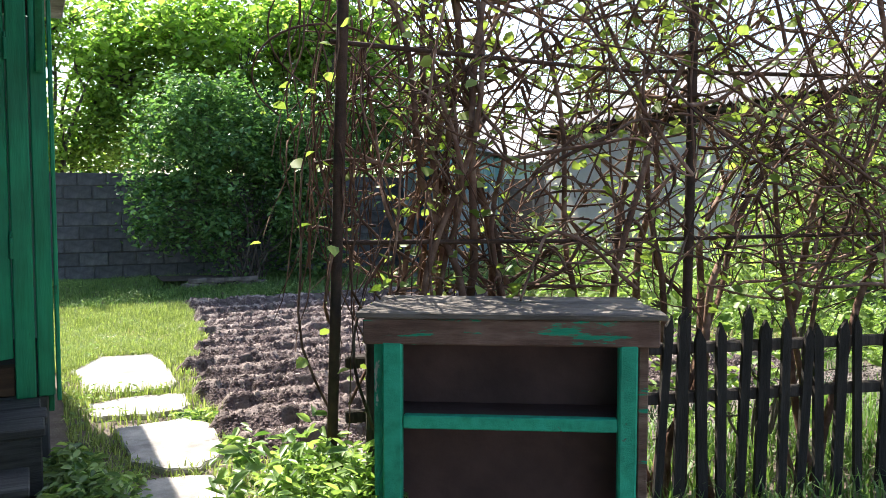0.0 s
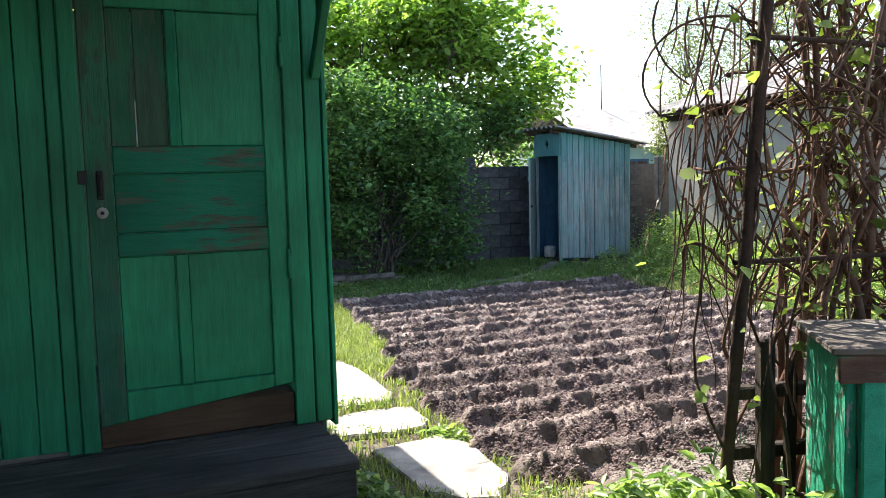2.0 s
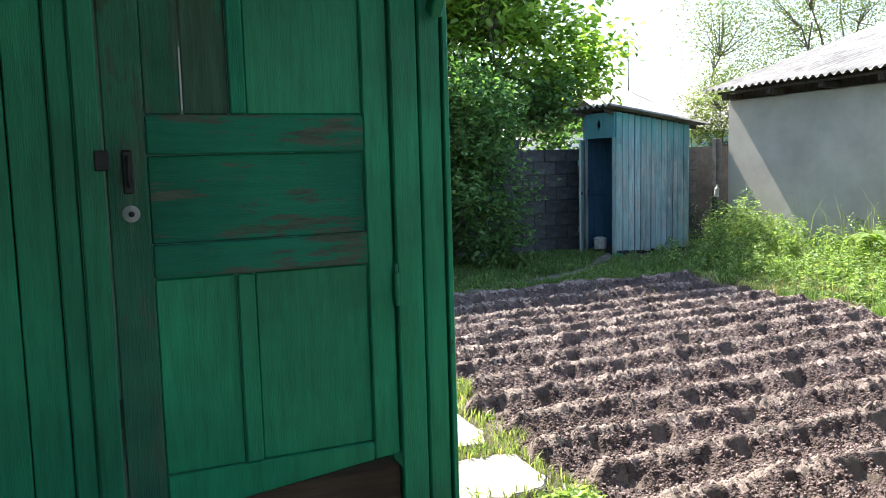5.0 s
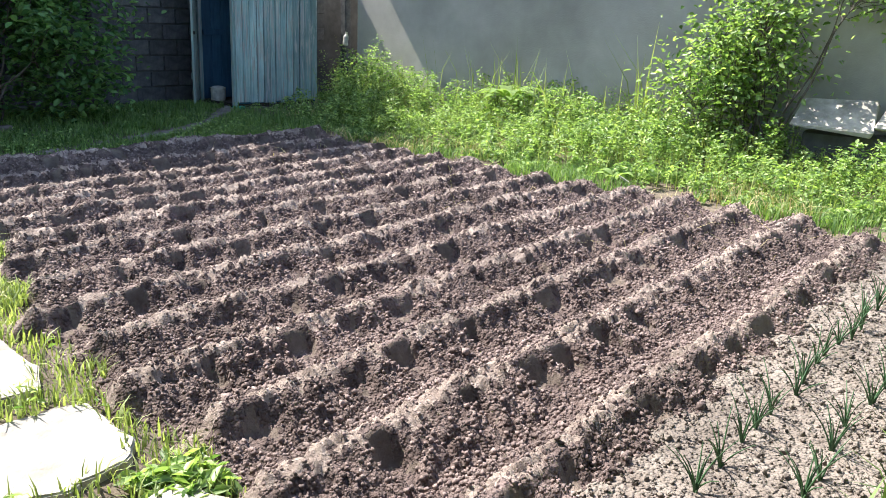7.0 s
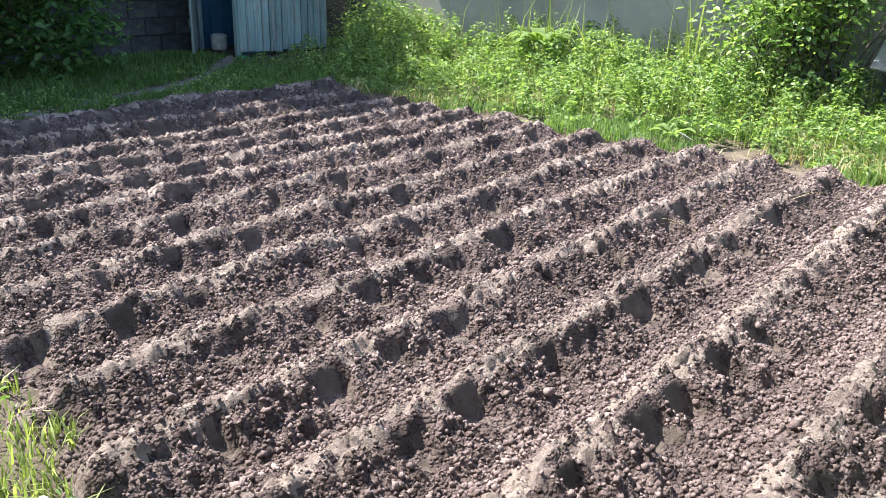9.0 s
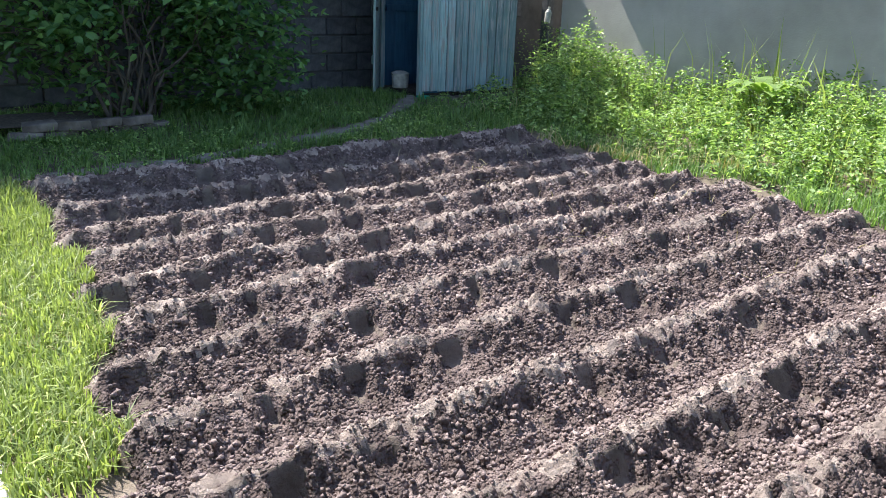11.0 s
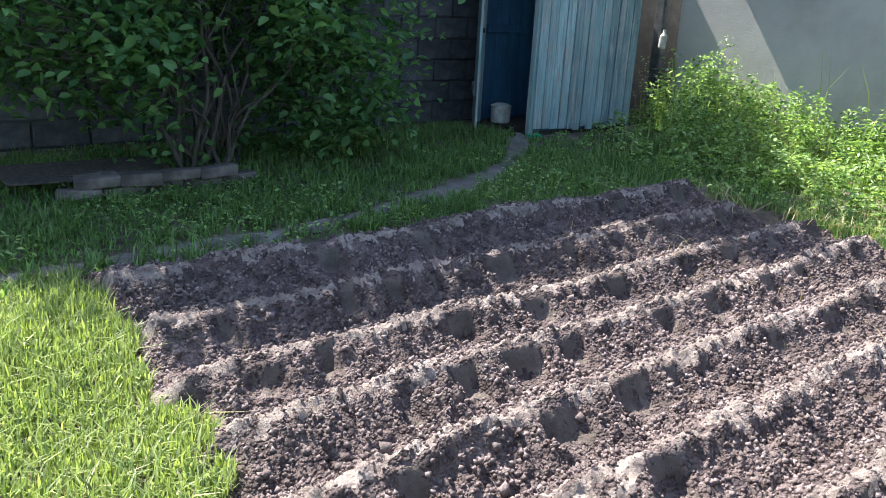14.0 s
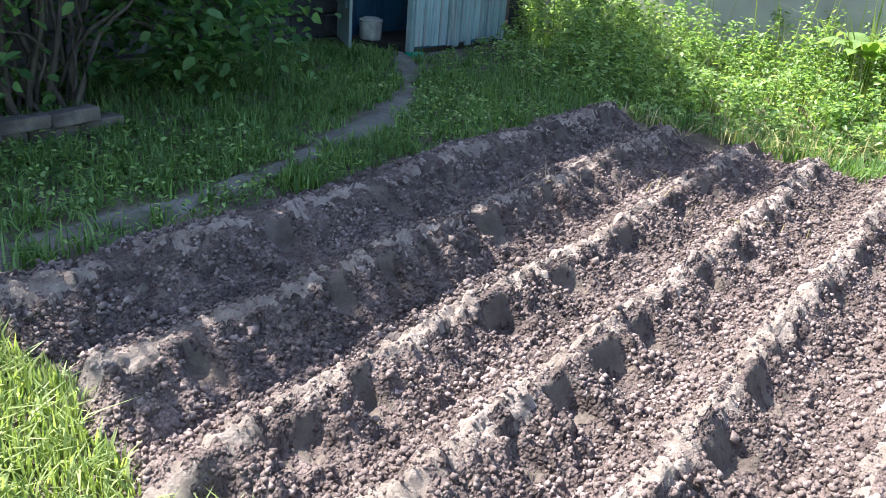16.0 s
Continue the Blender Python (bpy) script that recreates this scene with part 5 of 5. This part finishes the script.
def reed_clump(x, y, n, height, wide):
    lot = Lot()
    blades(lot, rng.normal(0, 0.09, n), rng.normal(0, 0.09, n), np.zeros(n), height, wide, 0.45)
    ob = link("reed_clump", lot.mesh("reed_clump", GRASS), m=pose(x, y, float(rise(x, y))))
    tagged(ob, "clump of tall broad-bladed reed grass by the wall", "reeds", "reed clumps")


for x, y, n, h in ((8.4, 7.65, 24, 1.25), (8.35, 9.3, 26, 1.05), (8.2, 8.6, 10, 0.85), (8.1, 7.2, 14, 0.8)):
    reed_clump(x, y, n, h, 0.009)


def dock(x, y, n, size, lift):
    """A rosette of large broad leaves, each a curved strip."""
    root = new("broadleaf_dock")
    for i in range(n):
        a = 2 * math.pi * i / n + random.uniform(-0.3, 0.3)
        L = size * random.uniform(0.7, 1.2)
        t = np.linspace(0, 1, 8)
        up = random.uniform(0.45, 1.1)
        c = np.stack([L * t * math.cos(a) * 0.8, L * t * math.sin(a) * 0.8, lift + L * (up * t - 0.75 * up * t ** 2.2)], 1)
        w = L * 0.2 * np.sin(np.pi * np.clip(t * 0.88 + 0.1, 0, 1)) * np.where(t < 0.2, 0.25, 1)
        s = np.array([-math.sin(a), math.cos(a), 0])
        v = np.concatenate([c + s * w[:, None] + [0, 0, 0.012], c, c - s * w[:, None] + [0, 0, 0.012]])
        k = np.arange(7)[:, None]
        lot = Lot()
        lot.add(v, np.concatenate([k + [[0, 1, 9, 8]], k + 8 + [[0, 1, 9, 8]]]))
        link("leaf", lot.mesh("leaf", LEAF_WEED, True), root)
    root.matrix_basis = pose(x, y, float(rise(x, y)))
    tagged(root, "broad-leaved dock plant with large green leaves", "plant", "dock plants")


dock(8.2, 9.3, 16, 0.46, 0.42)
dock(6.55, 6.95, 9, 0.2, 0.03)
dock(8.3, 4.9, 12, 0.5, 0.15)
dock(8.2, 8.1, 9, 0.36, 0.2)


def onion(k):
    lot = Lot()
    for i in range(7 + k % 3):
        a, t = random.uniform(0, 6.28), np.linspace(0, 1, 6)
        L, out = random.uniform(0.12, 0.22), random.uniform(0.02, 0.11)
        p = np.stack([out * math.cos(a) * t ** 1.6, out * math.sin(a) * t ** 1.6, L * (t - 0.12 * t ** 3) - 0.01], 1)
        tube(lot, p, np.linspace(0.0042, 0.0012, 6), 5)
    return lot.mesh("onion_plant", LEAF_ONION, True)


ONIONS = [onion(k) for k in range(5)]
for row, y0 in enumerate((4.32, 4.06, 3.84)):
    s = 2.25 + 0.2 * row
    while s < 5.6:
        yy = y0 + random.uniform(-0.025, 0.025)
        ob = link("onion_plant", random.choice(ONIONS), m=pose(s, yy, 0.008, 0, 0, random.uniform(0, 360)))
        tagged(ob, "young green onion plant in dry sandy earth", "onion", "onion rows")
        s += random.uniform(0.1, 0.24)


crumbs = Lot()
x, y = scatter(6000, 1.9, 6.9, 3.7, 4.62)
r = 0.004 + 0.011 * rng.uniform(0, 1, len(x)) ** 4
spin = np.linalg.qr(rng.normal(0, 1, (len(x), 3, 3)))[0]
v = np.einsum("kj,nji->nki", CV, spin) * rng.uniform(0.7, 1.3, (len(x), 6, 1)) * r[:, None, None] + np.stack([x, y, rise(x, y) + 0.016 + 0.018 * sway2(x, y, 8.0)], 1)[:, None]
crumbs.add(v.reshape(-1, 3), (np.arange(len(x))[:, None, None] * 6 + CF[None]).reshape(-1, 3))
tagged(link("sand_crumbs", crumbs.mesh("sand_crumbs", SAND)), "small pale crumbs of dry earth between the onions", "earth", kind="stuff")


# ---- small things ----
def brick_edging():
    root = tagged(new("brick_edging"), "low edging of old stacked bricks under the bush", "brick edging")
    for r in range(2):
        for c in range(5 - r):
            b = part("brick", block((-0.12, -0.055, -0.032), (0.12, 0.055, 0.032), 0.004, jitter=0.008), BRICK, root)
            b.matrix_basis = pose(2.32 + c * 0.24 + 0.1 * r, 11.85 + random.uniform(-0.02, 0.02), 0.185 + r * 0.066, random.uniform(-5, 5), random.uniform(-4, 4), random.uniform(-9, 9))
    return root


brick_edging()
tagged(part("loose_board", block((-0.5, -0.2, 0), (0.5, 0.2, 0.012), 0.003, jitter=0.01, m=pose(2.45, 12.15, 0.25, 6, 2, 4)), DARKWOOD), "dark flat board lying behind the brick edging", "board")
for y0, y1, x0, z0, lean in ((5.3, 6.02, 8.42, 0.6, 48), (4.1, 5.27, 8.46, 0.63, 54)):
    slab = tagged(part("broken_slab", block((-0.03, y0, -0.2), (0.03, y1, 0.2), 0.012, jitter=0.05), SLAB), "broken pale concrete slab leaning at the wall", "concrete slab", "slabs at the wall")
    slab.matrix_basis = pose(x0, 0, z0, 0, lean, 0)
tagged(part("rubble_footing", block((8.36, 4.15, -0.1), (8.8, 5.95, 0.46), 0.03, jitter=0.04), MORTAR), "low dark block footing under the broken slabs", "footing")
tagged(part("paper_scrap", prism([(0, 0), (0.13, 0.01), (0.15, 0.09), (0.05, 0.11)], 0.0, 0.004, 0), WHITE), "crumpled white scrap of paper at the bed edge", "paper").matrix_basis = pose(6.44, 6.74, 0.06, 35, 20, 30)


def hanging_bottle():
    bm = bmesh.new()
    prof = [(0.035, 0.0), (0.04, 0.01), (0.04, 0.13), (0.016, 0.17), (0.016, 0.2)]
    vs = [[bm.verts.new((r * math.cos(a), r * math.sin(a), z)) for a in np.linspace(0, 2 * math.pi, 14, endpoint=False)] for r, z in prof]
    for a, b in zip(vs, vs[1:]):
        for i in range(14):
            bm.faces.new([a[i], a[(i + 1) % 14], b[(i + 1) % 14], b[i]])
    bm.faces.new(vs[0][::-1]), bm.faces.new(vs[-1])
    ob = part("hanging_jug", bm, ENAMEL)
    ob.matrix_basis = pose(BW - 0.2, 12.72, 0.95, 0, 8, 0)
    tagged(ob, "small pale jug hanging on the wall pillar", "jug")


hanging_bottle()


def neighbour_house():
    root = tagged(new("neighbour_house"), "neighbouring low house with pale walls and grey slate roof", "house")
    x0, x1, y0, y1 = 14.3, 20.5, 23.0, 29.0
    part("wall", block((x0, y0, -0.1), (x1, y0 + 0.3, 2.55), 0.02), PLASTER, root)
    part("wall", block((x0, y0 + 0.302, -0.1), (x0 + 0.3, y1, 2.55), 0.02), WHITE, root)
    part("wall", block((x1 - 0.3, y0 + 0.302, -0.1), (x1, y1, 2.55), 0.02), WHITE, root)
    part("wall", block((x0 + 0.302, y1 - 0.3, -0.1), (x1 - 0.302, y1, 2.55), 0.02), WHITE, root)
    for i in range(2):
        wx = x0 + 1.2 + i * 2.2
        w = part("window", block((wx, y0 - 0.03, 1.0), (wx + 1.0, y0 - 0.004, 2.15), 0.01), BLUE, root)
        part("pane", block((wx + 0.08, y0 - 0.034, 1.08), (wx + 0.47, y0 - 0.031, 2.07), 0), CAB_IN, w)
        part("pane", block((wx + 0.53, y0 - 0.034, 1.08), (wx + 0.92, y0 - 0.031, 2.07), 0), CAB_IN, w)
    ridge = (y0 + y1) / 2
    for s in (0, 1):
        lot = Lot()
        xs = np.linspace(x0 - 0.4, x1 + 0.4, 140)
        zs = 0.03 * np.sin(2 * np.pi * xs / 0.3)
        ya, yb = (y0 - 0.5, ridge) if s == 0 else (y1 + 0.5, ridge)
        for off in (0, 0.02):
            v = np.stack([np.repeat(xs[:, None], 2, 1), np.repeat(np.array([[ya, yb]]), 140, 0), np.array([[2.6, 4.25]]) + zs[:, None] + off], -1)
            lot.add(v.reshape(-1, 3), (np.arange(139)[:, None] * 2) + [[0, 2, 3, 1]])
        link("roof", lot.mesh("roof", SLATE, True), root)
    lot = Lot()
    tube(lot, [(16.4, ridge - 0.5, 3.9), (16.4, ridge - 0.5, 5.6)], 0.02, 6)
    link("aerial_pole", lot.mesh("aerial_pole", IRON), root)


neighbour_house()
